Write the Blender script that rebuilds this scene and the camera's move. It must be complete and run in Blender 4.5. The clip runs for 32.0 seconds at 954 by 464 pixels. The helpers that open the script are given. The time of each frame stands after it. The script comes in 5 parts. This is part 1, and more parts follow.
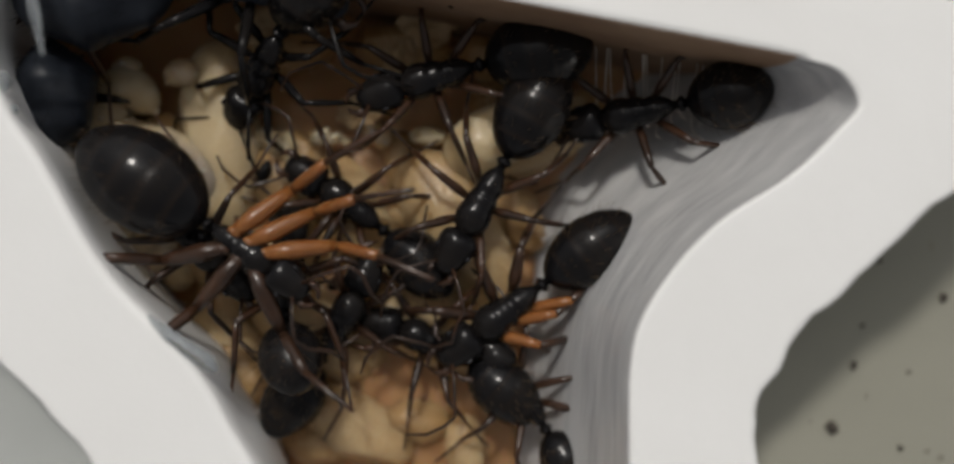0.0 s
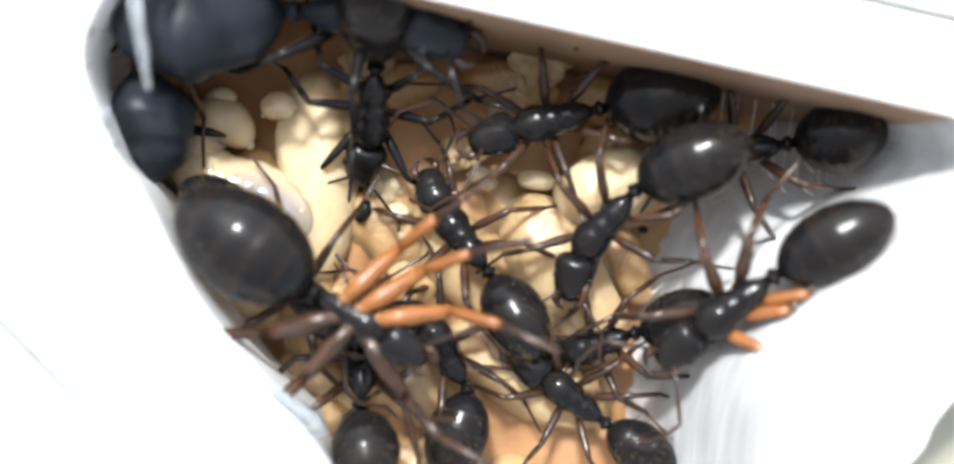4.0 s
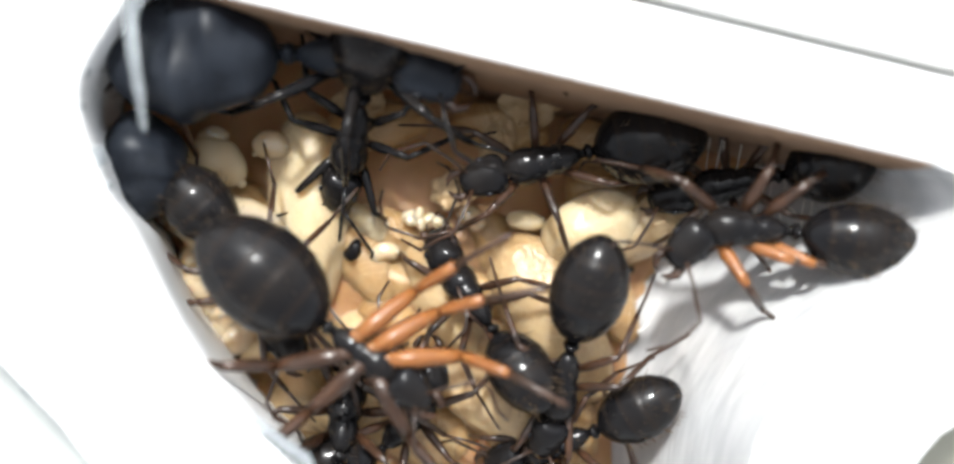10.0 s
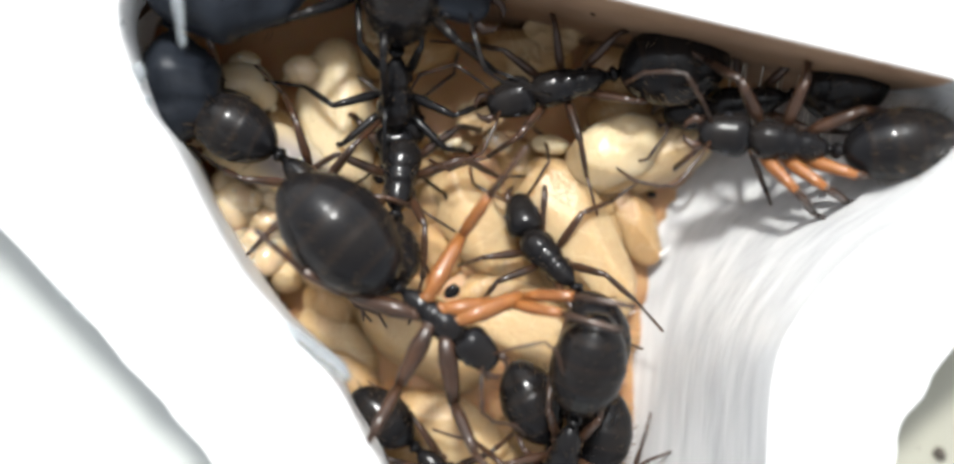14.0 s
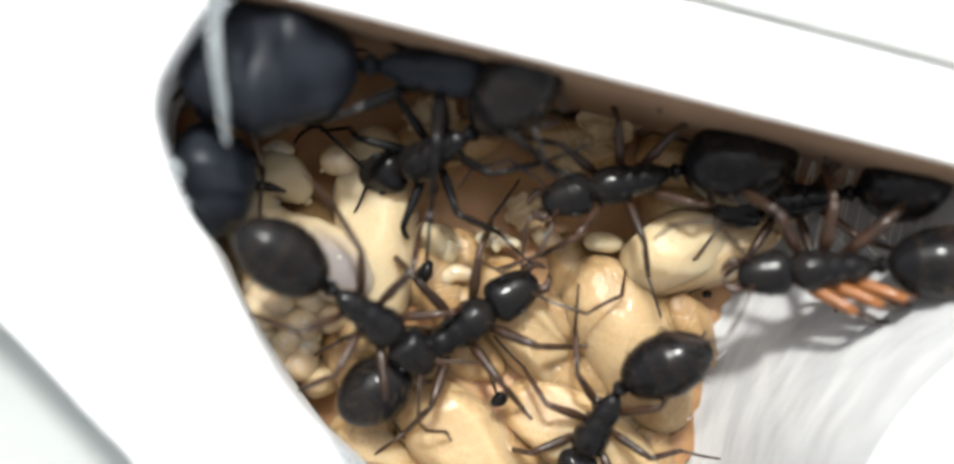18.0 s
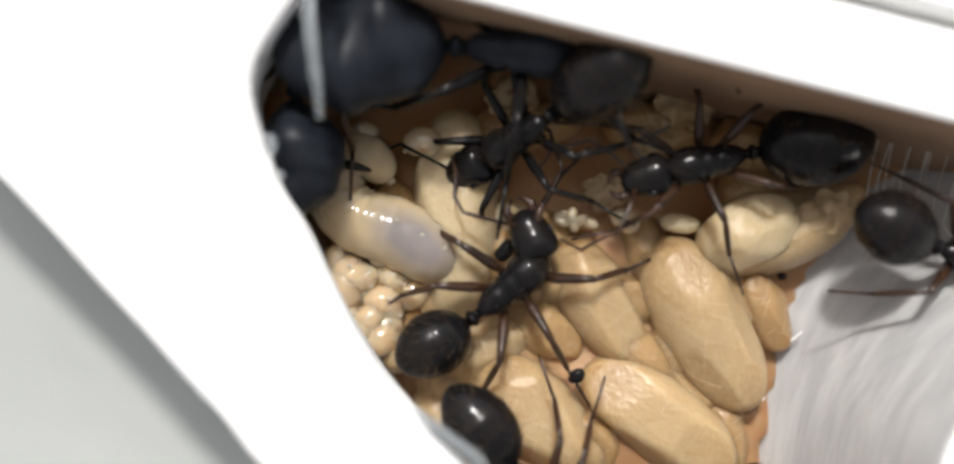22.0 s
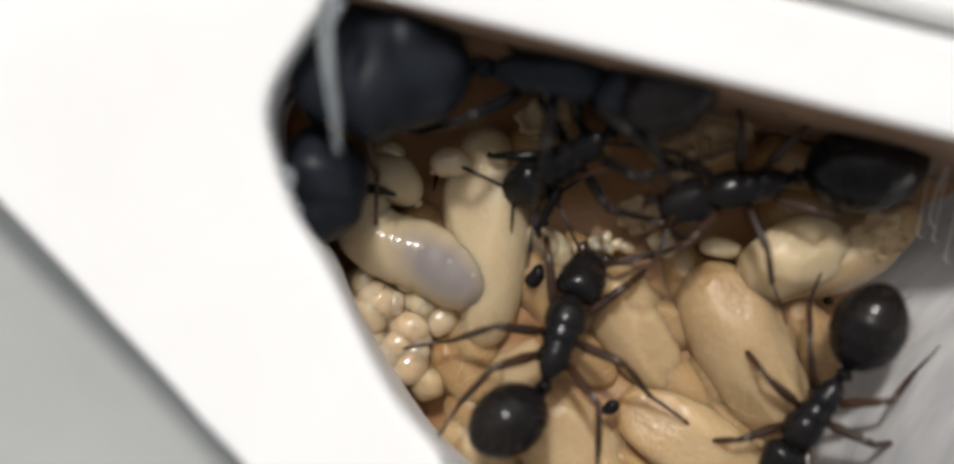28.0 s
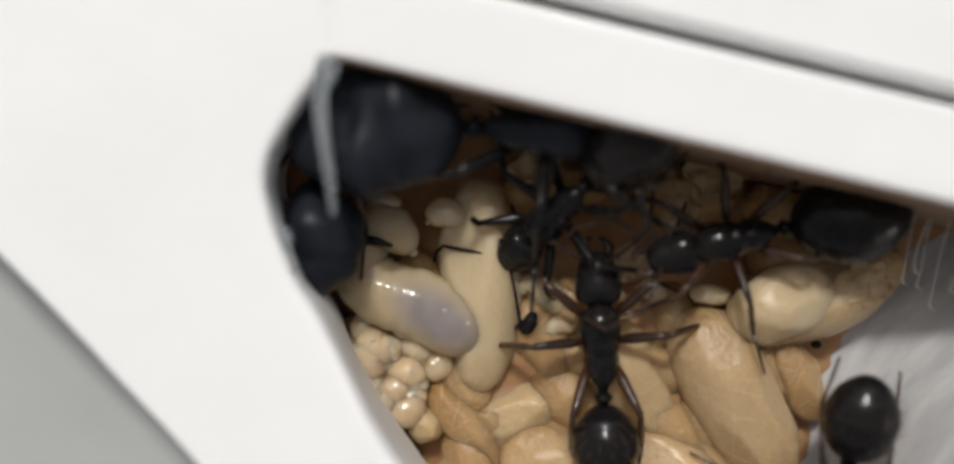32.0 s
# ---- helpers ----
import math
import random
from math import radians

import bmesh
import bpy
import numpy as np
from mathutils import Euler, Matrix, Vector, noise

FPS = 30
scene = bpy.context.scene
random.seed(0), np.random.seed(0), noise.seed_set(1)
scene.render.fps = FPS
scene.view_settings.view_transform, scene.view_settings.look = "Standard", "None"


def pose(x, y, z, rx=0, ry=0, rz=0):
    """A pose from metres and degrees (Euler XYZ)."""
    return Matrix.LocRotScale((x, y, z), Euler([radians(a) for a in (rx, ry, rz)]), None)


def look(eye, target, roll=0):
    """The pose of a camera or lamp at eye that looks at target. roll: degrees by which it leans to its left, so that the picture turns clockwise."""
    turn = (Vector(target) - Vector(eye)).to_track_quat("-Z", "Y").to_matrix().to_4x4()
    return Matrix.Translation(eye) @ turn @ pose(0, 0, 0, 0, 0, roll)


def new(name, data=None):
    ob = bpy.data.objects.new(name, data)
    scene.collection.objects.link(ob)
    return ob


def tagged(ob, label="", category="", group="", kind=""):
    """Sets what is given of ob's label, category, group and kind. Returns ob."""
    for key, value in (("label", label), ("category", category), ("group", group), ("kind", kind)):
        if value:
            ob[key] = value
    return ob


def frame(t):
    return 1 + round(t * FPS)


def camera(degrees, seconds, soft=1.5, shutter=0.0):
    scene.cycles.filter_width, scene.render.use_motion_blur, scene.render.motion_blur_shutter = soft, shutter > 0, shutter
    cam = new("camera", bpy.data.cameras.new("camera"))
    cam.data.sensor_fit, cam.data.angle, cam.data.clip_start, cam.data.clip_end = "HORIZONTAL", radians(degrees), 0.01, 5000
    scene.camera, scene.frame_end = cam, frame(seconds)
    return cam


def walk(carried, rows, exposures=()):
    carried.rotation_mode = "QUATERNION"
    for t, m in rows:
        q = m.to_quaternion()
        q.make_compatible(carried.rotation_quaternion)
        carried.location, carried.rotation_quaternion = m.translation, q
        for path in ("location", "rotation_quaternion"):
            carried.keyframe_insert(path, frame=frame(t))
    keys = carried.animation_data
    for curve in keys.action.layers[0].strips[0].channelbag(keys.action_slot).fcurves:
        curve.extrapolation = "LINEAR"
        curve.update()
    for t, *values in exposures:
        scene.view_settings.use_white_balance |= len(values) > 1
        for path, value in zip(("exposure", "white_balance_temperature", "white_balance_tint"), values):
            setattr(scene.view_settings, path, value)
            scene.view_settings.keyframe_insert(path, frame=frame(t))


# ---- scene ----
# ---- camera and its path ----
cam = camera(45.0, 32.0, soft=3.0, shutter=0.3)
cam.data.dof.use_dof = True
cam.data.dof.focus_distance = 0.0605
cam.data.dof.aperture_fstop = 13.0
EXPOSURES = [(0, -1.3, 6600, 10), (1.6, -1.25, 6600, 10), (1.9, 0.4, 6250, 8), (3, 0.9, 6100, 8), (6, 0.9, 6100, 8), (7, 0.7, 6150, 8), (8, 0.72, 6100, 8), (9, 0.95, 6100, 8), (10, 0.68, 6200, 8), (12, 0.42, 6250, 8), (14.5, 0.48, 6250, 8), (17, 0.42, 6300, 7), (18.6, 0.12, 6350, 7), (19.3, -0.38, 6400, 7), (20.2, -0.68, 6400, 7), (21, -0.47, 6400, 9), (22.5, -0.27, 6500, 11), (25.5, -0.28, 6500, 11), (27.5, -0.62, 6500, 11), (28.5, -0.82, 6500, 11), (32, -0.92, 6500, 11)]
walk(cam, [
    (0, pose(0.00614, -0.00717, 0.05575, -1.41, 1.29, -2.49)),
    (1, pose(0.00396, -0.00615, 0.05377, -1.99, 1.67, -1.86)),
    (2, pose(0.00288, -0.00510, 0.05174, -2.52, 0.91, -2.03)),
    (3, pose(-0.00078, -0.00237, 0.05063, -2.43, 0.06, -1.12)),
    (3.5, pose(-0.00034, -0.00319, 0.05221, -2.13, 0.74, -0.87)),
    (5.5, pose(0.00136, -0.00478, 0.05260, -0.94, 1.78, -0.60)),
    (6, pose(0.00106, -0.00472, 0.05233, -0.85, 1.62, -0.60)),
    (6.5, pose(0.00007, -0.00483, 0.05316, -0.52, 1.15, -0.51)),
    (7, pose(-0.00242, -0.00549, 0.05440, -0.16, 0.25, -0.44)),
    (7.5, pose(-0.00177, -0.00516, 0.05591, -0.11, -0.48, -0.38)),
    (8, pose(-0.00297, -0.00479, 0.05512, -0.32, -0.70, -0.37)),
    (8.5, pose(-0.00134, -0.00511, 0.05562, -0.85, -1.13, -0.47)),
    (9, pose(-0.00101, -0.00471, 0.05554, -1.14, -0.74, -0.38)),
    (9.5, pose(-0.00022, -0.00278, 0.05447, -0.85, -0.42, -0.20)),
    (10, pose(-0.00069, -0.00315, 0.05316, -0.59, -0.12, -0.32)),
    (10.5, pose(-0.00209, -0.00392, 0.05301, -0.05, -0.15, -0.21)),
    (11, pose(-0.00031, -0.00366, 0.05487, -0.61, -0.62, -0.17)),
    (11.5, pose(-0.00060, -0.00335, 0.05495, -1.06, -0.67, -0.10)),
    (12, pose(0.00051, -0.00468, 0.05553, -1.36, -0.57, -0.24)),
    (12.5, pose(0.00151, -0.00417, 0.05536, -1.52, -0.37, -0.18)),
    (13, pose(0.00191, -0.00692, 0.05571, -1.71, -0.67, -0.33)),
    (13.5, pose(0.00075, -0.00785, 0.05590, -1.51, -0.07, -0.41)),
    (14, pose(-0.00219, -0.00659, 0.05457, -1.27, -0.15, -0.32)),
    (14.5, pose(-0.00048, -0.00479, 0.05406, -0.78, -0.45, -0.16)),
    (16.5, pose(-0.00728, -0.00277, 0.05128, 0.53, -1.87, -0.14)),
    (17, pose(-0.00790, -0.00307, 0.05048, 0.80, -2.42, -0.14)),
    (17.5, pose(-0.00761, -0.00307, 0.05005, 0.60, -2.61, 0.09)),
    (18, pose(-0.00715, -0.00323, 0.05037, 0.53, -2.50, 0.15)),
    (18.5, pose(-0.00722, -0.00383, 0.05061, 0.85, -2.45, 0.34)),
    (19, pose(-0.01160, -0.00474, 0.05003, 1.32, -1.73, 0.52)),
    (19.5, pose(-0.01277, -0.00765, 0.05068, 2.68, -2.21, 0.65)),
    (20, pose(-0.01029, -0.00636, 0.05092, 2.62, -1.95, 0.64)),
    (20.5, pose(-0.01027, -0.00558, 0.04953, 2.27, -1.76, 0.63)),
    (21, pose(-0.00969, -0.00577, 0.05045, 1.84, -1.27, 0.64)),
    (21.5, pose(-0.00915, -0.00524, 0.05152, 1.68, -0.64, 0.65)),
    (22, pose(-0.00893, -0.00517, 0.05167, 1.32, -0.23, 0.61)),
    (22.5, pose(-0.00822, -0.00573, 0.05240, 2.18, -0.20, 0.71)),
    (23, pose(-0.00713, -0.00563, 0.05279, 1.99, 0.13, 0.79)),
    (23.5, pose(-0.00638, -0.00482, 0.05226, 2.14, 0.60, 0.64)),
    (24, pose(-0.00498, -0.00445, 0.05383, 2.04, 0.11, 0.52)),
    (24.5, pose(-0.00537, -0.00469, 0.05376, 1.74, -0.15, 0.55)),
    (25, pose(-0.00684, -0.00409, 0.05102, 1.33, 0.21, 0.65)),
    (25.5, pose(-0.00690, -0.00430, 0.05087, 1.13, 1.12, 0.76)),
    (27.5, pose(-0.00481, -0.00123, 0.04934, -1.32, 2.25, 0.59)),
    (28, pose(-0.00784, -0.00123, 0.04924, -1.25, 2.37, 0.54)),
    (28.5, pose(-0.00434, -0.00055, 0.04980, -1.60, 2.16, 0.64)),
    (29, pose(-0.00496, 0.00030, 0.04896, -1.56, 2.76, 0.71)),
    (29.5, pose(-0.00652, 0.00073, 0.04911, -1.88, 2.81, 0.59)),
    (30, pose(-0.00657, 0.00075, 0.04994, -1.86, 2.41, 0.52)),
    (30.5, pose(-0.00540, 0.00063, 0.05236, -1.65, 2.76, 0.28)),
    (31, pose(-0.00547, 0.00038, 0.05303, -1.49, 2.66, 0.34)),
    (31.5, pose(-0.00629, 0.00085, 0.05161, -1.57, 2.87, 0.37)),
    (32, pose(-0.00682, 0.00205, 0.05061, -1.97, 3.03, 0.19)),
], exposures=EXPOSURES)

# ---- light ----
SUN_ELEV, SUN_TURN = radians(56), radians(-5)
world = bpy.data.worlds.new("daylight")
scene.world = world
world.use_nodes = True
wn = world.node_tree
sky = wn.nodes.new("ShaderNodeTexSky")
sky.sky_type, sky.sun_disc = "NISHITA", False
sky.sun_elevation, sky.sun_rotation = SUN_ELEV, SUN_TURN
sky.air_density, sky.dust_density, sky.ozone_density = 0.6, 3.0, 0.6
wn.nodes["Background"].inputs["Strength"].default_value = 0.205
pale = wn.nodes.new("ShaderNodeHueSaturation")
pale.inputs["Saturation"].default_value = 0.12
wn.links.new(sky.outputs["Color"], pale.inputs["Color"])
wn.links.new(pale.outputs["Color"], wn.nodes["Background"].inputs["Color"])
sun = new("sun", bpy.data.lights.new("sun", "SUN"))
sun.data.energy, sun.data.angle, sun.data.color = 3.6, radians(5), (1.0, 0.965, 0.91)
sun.matrix_basis = look((0, 0, 0), (-math.sin(SUN_TURN) * math.cos(SUN_ELEV), -math.cos(SUN_TURN) * math.cos(SUN_ELEV), -math.sin(SUN_ELEV)))


# ---- small helpers ----
MM = 0.001
RIM_Z, FLOOR_Z, GROUND_Z = 0.0, -12.0, -12.6
rng = random.Random(7)


def at(x, y, z, yaw=0.0):
    """A pose from millimetres and a heading."""
    return pose(x * MM, y * MM, z * MM, 0, 0, yaw)


def part(name, bm, material, parent=None, label="", smooth=True):
    """Links a bmesh as one mesh object, under a thing or a part."""
    me = bpy.data.meshes.new(name)
    bm.normal_update()
    bm.to_mesh(me)
    bm.free()
    if smooth:
        me.shade_smooth()
    me.materials.append(material)
    ob = new(name, me)
    ob.parent = parent
    if label:
        tagged(ob, label)
    return ob


def empty(name, m):
    ob = new(name)
    ob.matrix_basis = m
    ob.empty_display_size = 0.002
    return ob


def shift(bm, amount, size, seed=0.0):
    """Uneven surface: moves each vertex along its normal by noise."""
    bm.normal_update()
    for v in bm.verts:
        v.co += v.normal * amount * noise.noise(v.co / size + Vector((seed, seed * 1.7, -seed)))


def egg_shape(a, b, c, seg=20, rings=12, form=None):
    """A closed round body with half-axes a, b, c; form(u) scales the section along x for u from -1 to 1."""
    bm = bmesh.new()
    bmesh.ops.create_uvsphere(bm, u_segments=seg, v_segments=rings, radius=1, matrix=Matrix.Rotation(radians(90), 4, "Y"))
    for v in bm.verts:
        u = max(-1, min(1, v.co.x))
        k = form(u) if form else 1.0
        v.co = Vector((v.co.x * a, v.co.y * b * k, v.co.z * c * k))
    return bm


def tube(points, radii, sides=8, bm=None):
    """A round tube with closed ends along points."""
    bm = bm or bmesh.new()
    pts = [Vector(p) for p in points]
    rings = []
    for i, p in enumerate(pts):
        d = (pts[min(i + 1, len(pts) - 1)] - pts[max(i - 1, 0)]).normalized()
        q = d.to_track_quat("Z", "Y")
        rings.append([bm.verts.new(p + q @ Vector((math.cos(j * math.tau / sides), math.sin(j * math.tau / sides), 0)) * radii[i]) for j in range(sides)])
    for r0, r1 in zip(rings, rings[1:]):
        for j in range(sides):
            bm.faces.new((r0[j], r0[(j + 1) % sides], r1[(j + 1) % sides], r1[j]))
    bm.faces.new(rings[0][::-1])
    bm.faces.new(rings[-1])
    return bm


def spline(points, steps=6, closed=False):
    """Catmull-Rom through points."""
    P = [Vector(p) for p in points]
    n = len(P)
    out = []
    for i in range(n if closed else n - 1):
        a, b, c, d = (P[(i + k) % n] if closed else P[max(0, min(n - 1, i + k))] for k in (-1, 0, 1, 2))
        for s in range(steps):
            t = s / steps
            out.append(0.5 * (2 * b + (c - a) * t + (2 * a - 5 * b + 4 * c - d) * t * t + (3 * b - a - 3 * c + d) * t ** 3))
    if not closed:
        out.append(P[-1])
    return out


# ---- materials ----
def material(name, colour, rough=0.5, second=None, scale=300.0, detail=6.0, bump=0.0, bump_scale=900.0, coat=0.0, sss=0.0,
             spots=None, spot_scale=200.0, spot_at=0.7, rand=0.0, stretch=(1, 1, 1), spec=0.5, transmission=0.0, coords="Object", sss_radius=(1, 0.6, 0.35), sss_scale=0.0011, ior=1.45):
    m = bpy.data.materials.new(name)
    m.use_nodes = True
    nt = m.node_tree
    bs = nt.nodes["Principled BSDF"]
    bs.inputs["Roughness"].default_value = rough
    bs.inputs["Coat Weight"].default_value = coat
    bs.inputs["Coat Roughness"].default_value = 0.12
    bs.inputs["Specular IOR Level"].default_value = spec
    bs.inputs["Transmission Weight"].default_value = transmission
    bs.inputs["IOR"].default_value = ior
    if sss:
        bs.inputs["Subsurface Weight"].default_value = sss
        bs.inputs["Subsurface Scale"].default_value = sss_scale
        bs.inputs["Subsurface Radius"].default_value = sss_radius
    tc = nt.nodes.new("ShaderNodeTexCoord")
    mp = nt.nodes.new("ShaderNodeMapping")
    mp.inputs["Scale"].default_value = stretch
    nt.links.new(tc.outputs[coords], mp.inputs["Vector"])

    def grain(s, d):
        n = nt.nodes.new("ShaderNodeTexNoise")
        n.inputs["Scale"].default_value = s
        n.inputs["Detail"].default_value = d
        nt.links.new(mp.outputs["Vector"], n.inputs["Vector"])
        return n

    def blend(fac, one, two):
        x = nt.nodes.new("ShaderNodeMix")
        x.data_type = "RGBA"
        nt.links.new(fac, x.inputs["Factor"])
        for k, c in ((6, one), (7, two)):
            if isinstance(c, tuple):
                x.inputs[k].default_value = (*c, 1)
            else:
                nt.links.new(c, x.inputs[k])
        return x.outputs[2]

    def ramp(fac, lo, hi):
        r = nt.nodes.new("ShaderNodeMapRange")
        r.inputs["From Min"].default_value, r.inputs["From Max"].default_value = lo, hi
        nt.links.new(fac, r.inputs["Value"])
        return r.outputs["Result"]

    base = colour
    if second:
        n1, n2 = grain(scale, detail), grain(scale * 4.3, 3.0)
        base = blend(ramp(n1.outputs["Fac"], 0.35, 0.65), colour, second)
        mid = tuple((a + b) / 2 for a, b in zip(colour, second))
        h = nt.nodes.new("ShaderNodeMath")
        h.operation = "MULTIPLY"
        h.inputs[1].default_value = 0.35
        nt.links.new(n2.outputs["Fac"], h.inputs[0])
        base = blend(h.outputs[0], base, mid)
    if spots:
        n3 = grain(spot_scale, 2.0)
        base = blend(ramp(n3.outputs["Fac"], spot_at, spot_at + 0.06), base, spots)
    if rand:
        oi = nt.nodes.new("ShaderNodeObjectInfo")
        hs = nt.nodes.new("ShaderNodeHueSaturation")
        v = nt.nodes.new("ShaderNodeMapRange")
        v.inputs["To Min"].default_value, v.inputs["To Max"].default_value = 1 - rand, 1 + rand
        nt.links.new(oi.outputs["Random"], v.inputs["Value"])
        nt.links.new(v.outputs["Result"], hs.inputs["Value"])
        if isinstance(base, tuple):
            hs.inputs["Color"].default_value = (*base, 1)
        else:
            nt.links.new(base, hs.inputs["Color"])
        base = hs.outputs["Color"]
    if isinstance(base, tuple):
        bs.inputs["Base Color"].default_value = (*base, 1)
    else:
        nt.links.new(base, bs.inputs["Base Color"])
    if bump:
        n4 = grain(bump_scale, 5.0)
        b = nt.nodes.new("ShaderNodeBump")
        b.inputs["Strength"].default_value = bump
        b.inputs["Distance"].default_value = 0.0002
        nt.links.new(n4.outputs["Fac"], b.inputs["Height"])
        nt.links.new(b.outputs["Normal"], bs.inputs["Normal"])
        rr = nt.nodes.new("ShaderNodeMapRange")
        rr.inputs["To Min"].default_value, rr.inputs["To Max"].default_value = rough * 0.8, min(1, rough * 1.25)
        nt.links.new(n4.outputs["Fac"], rr.inputs["Value"])
        nt.links.new(rr.outputs["Result"], bs.inputs["Roughness"])
    return m


plaster = material("white_plaster", (0.88, 0.88, 0.87), 0.55, (0.84, 0.838, 0.825), 90, bump=0.25, bump_scale=700)
# streaked white plaster of the slope, greyed to paint in its grazing light
smear = material("smeared_shaded_plaster", (0.56, 0.56, 0.555), 0.22, (0.41, 0.41, 0.415), 40, bump=0.55, bump_scale=60, stretch=(0.10, 0.45, 1), coords="UV", coat=0.25)
outer_base = material("specked_pale_plaster", (0.46, 0.475, 0.46), 0.6, (0.40, 0.415, 0.40), 60, bump=0.3, bump_scale=500, stretch=(1, 1, 1), spots=(0.33, 0.31, 0.24), spot_scale=420, spot_at=0.74)


def tan_shade(m, other):
    """A tan patch painting shade into the base beside the east wall, with an uneven border."""
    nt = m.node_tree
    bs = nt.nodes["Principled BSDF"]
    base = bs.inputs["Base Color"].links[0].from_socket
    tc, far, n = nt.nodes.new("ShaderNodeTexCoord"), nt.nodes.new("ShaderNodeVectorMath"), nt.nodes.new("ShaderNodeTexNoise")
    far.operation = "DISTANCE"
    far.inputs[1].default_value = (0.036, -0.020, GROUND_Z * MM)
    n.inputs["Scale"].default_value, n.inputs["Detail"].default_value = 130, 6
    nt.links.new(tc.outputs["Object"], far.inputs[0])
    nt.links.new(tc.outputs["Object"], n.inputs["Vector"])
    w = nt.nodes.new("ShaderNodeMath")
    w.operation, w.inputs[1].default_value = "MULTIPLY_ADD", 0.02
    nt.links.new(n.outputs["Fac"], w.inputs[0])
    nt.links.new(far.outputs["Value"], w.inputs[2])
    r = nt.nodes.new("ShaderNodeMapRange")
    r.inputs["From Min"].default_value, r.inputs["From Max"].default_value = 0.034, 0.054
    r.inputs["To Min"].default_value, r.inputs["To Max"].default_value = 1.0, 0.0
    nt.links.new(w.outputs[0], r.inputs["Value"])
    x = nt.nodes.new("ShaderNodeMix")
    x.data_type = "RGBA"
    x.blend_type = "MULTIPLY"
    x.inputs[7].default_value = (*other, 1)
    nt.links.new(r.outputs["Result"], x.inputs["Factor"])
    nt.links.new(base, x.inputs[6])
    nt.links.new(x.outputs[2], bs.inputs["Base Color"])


tan_shade(outer_base, (0.74, 0.70, 0.60))
# mottled brown for the inner face of the north wall
brownish = material("brown_plaster", (0.33, 0.215, 0.135), 0.6, (0.21, 0.125, 0.075), 160, bump=0.4, bump_scale=900)
tan_floor = material("stained_tan_floor", (0.46, 0.26, 0.125), 0.5, (0.34, 0.175, 0.078), 220, bump=0.5, bump_scale=1500, sss=0.4, sss_radius=(2.0, 0.8, 0.25))


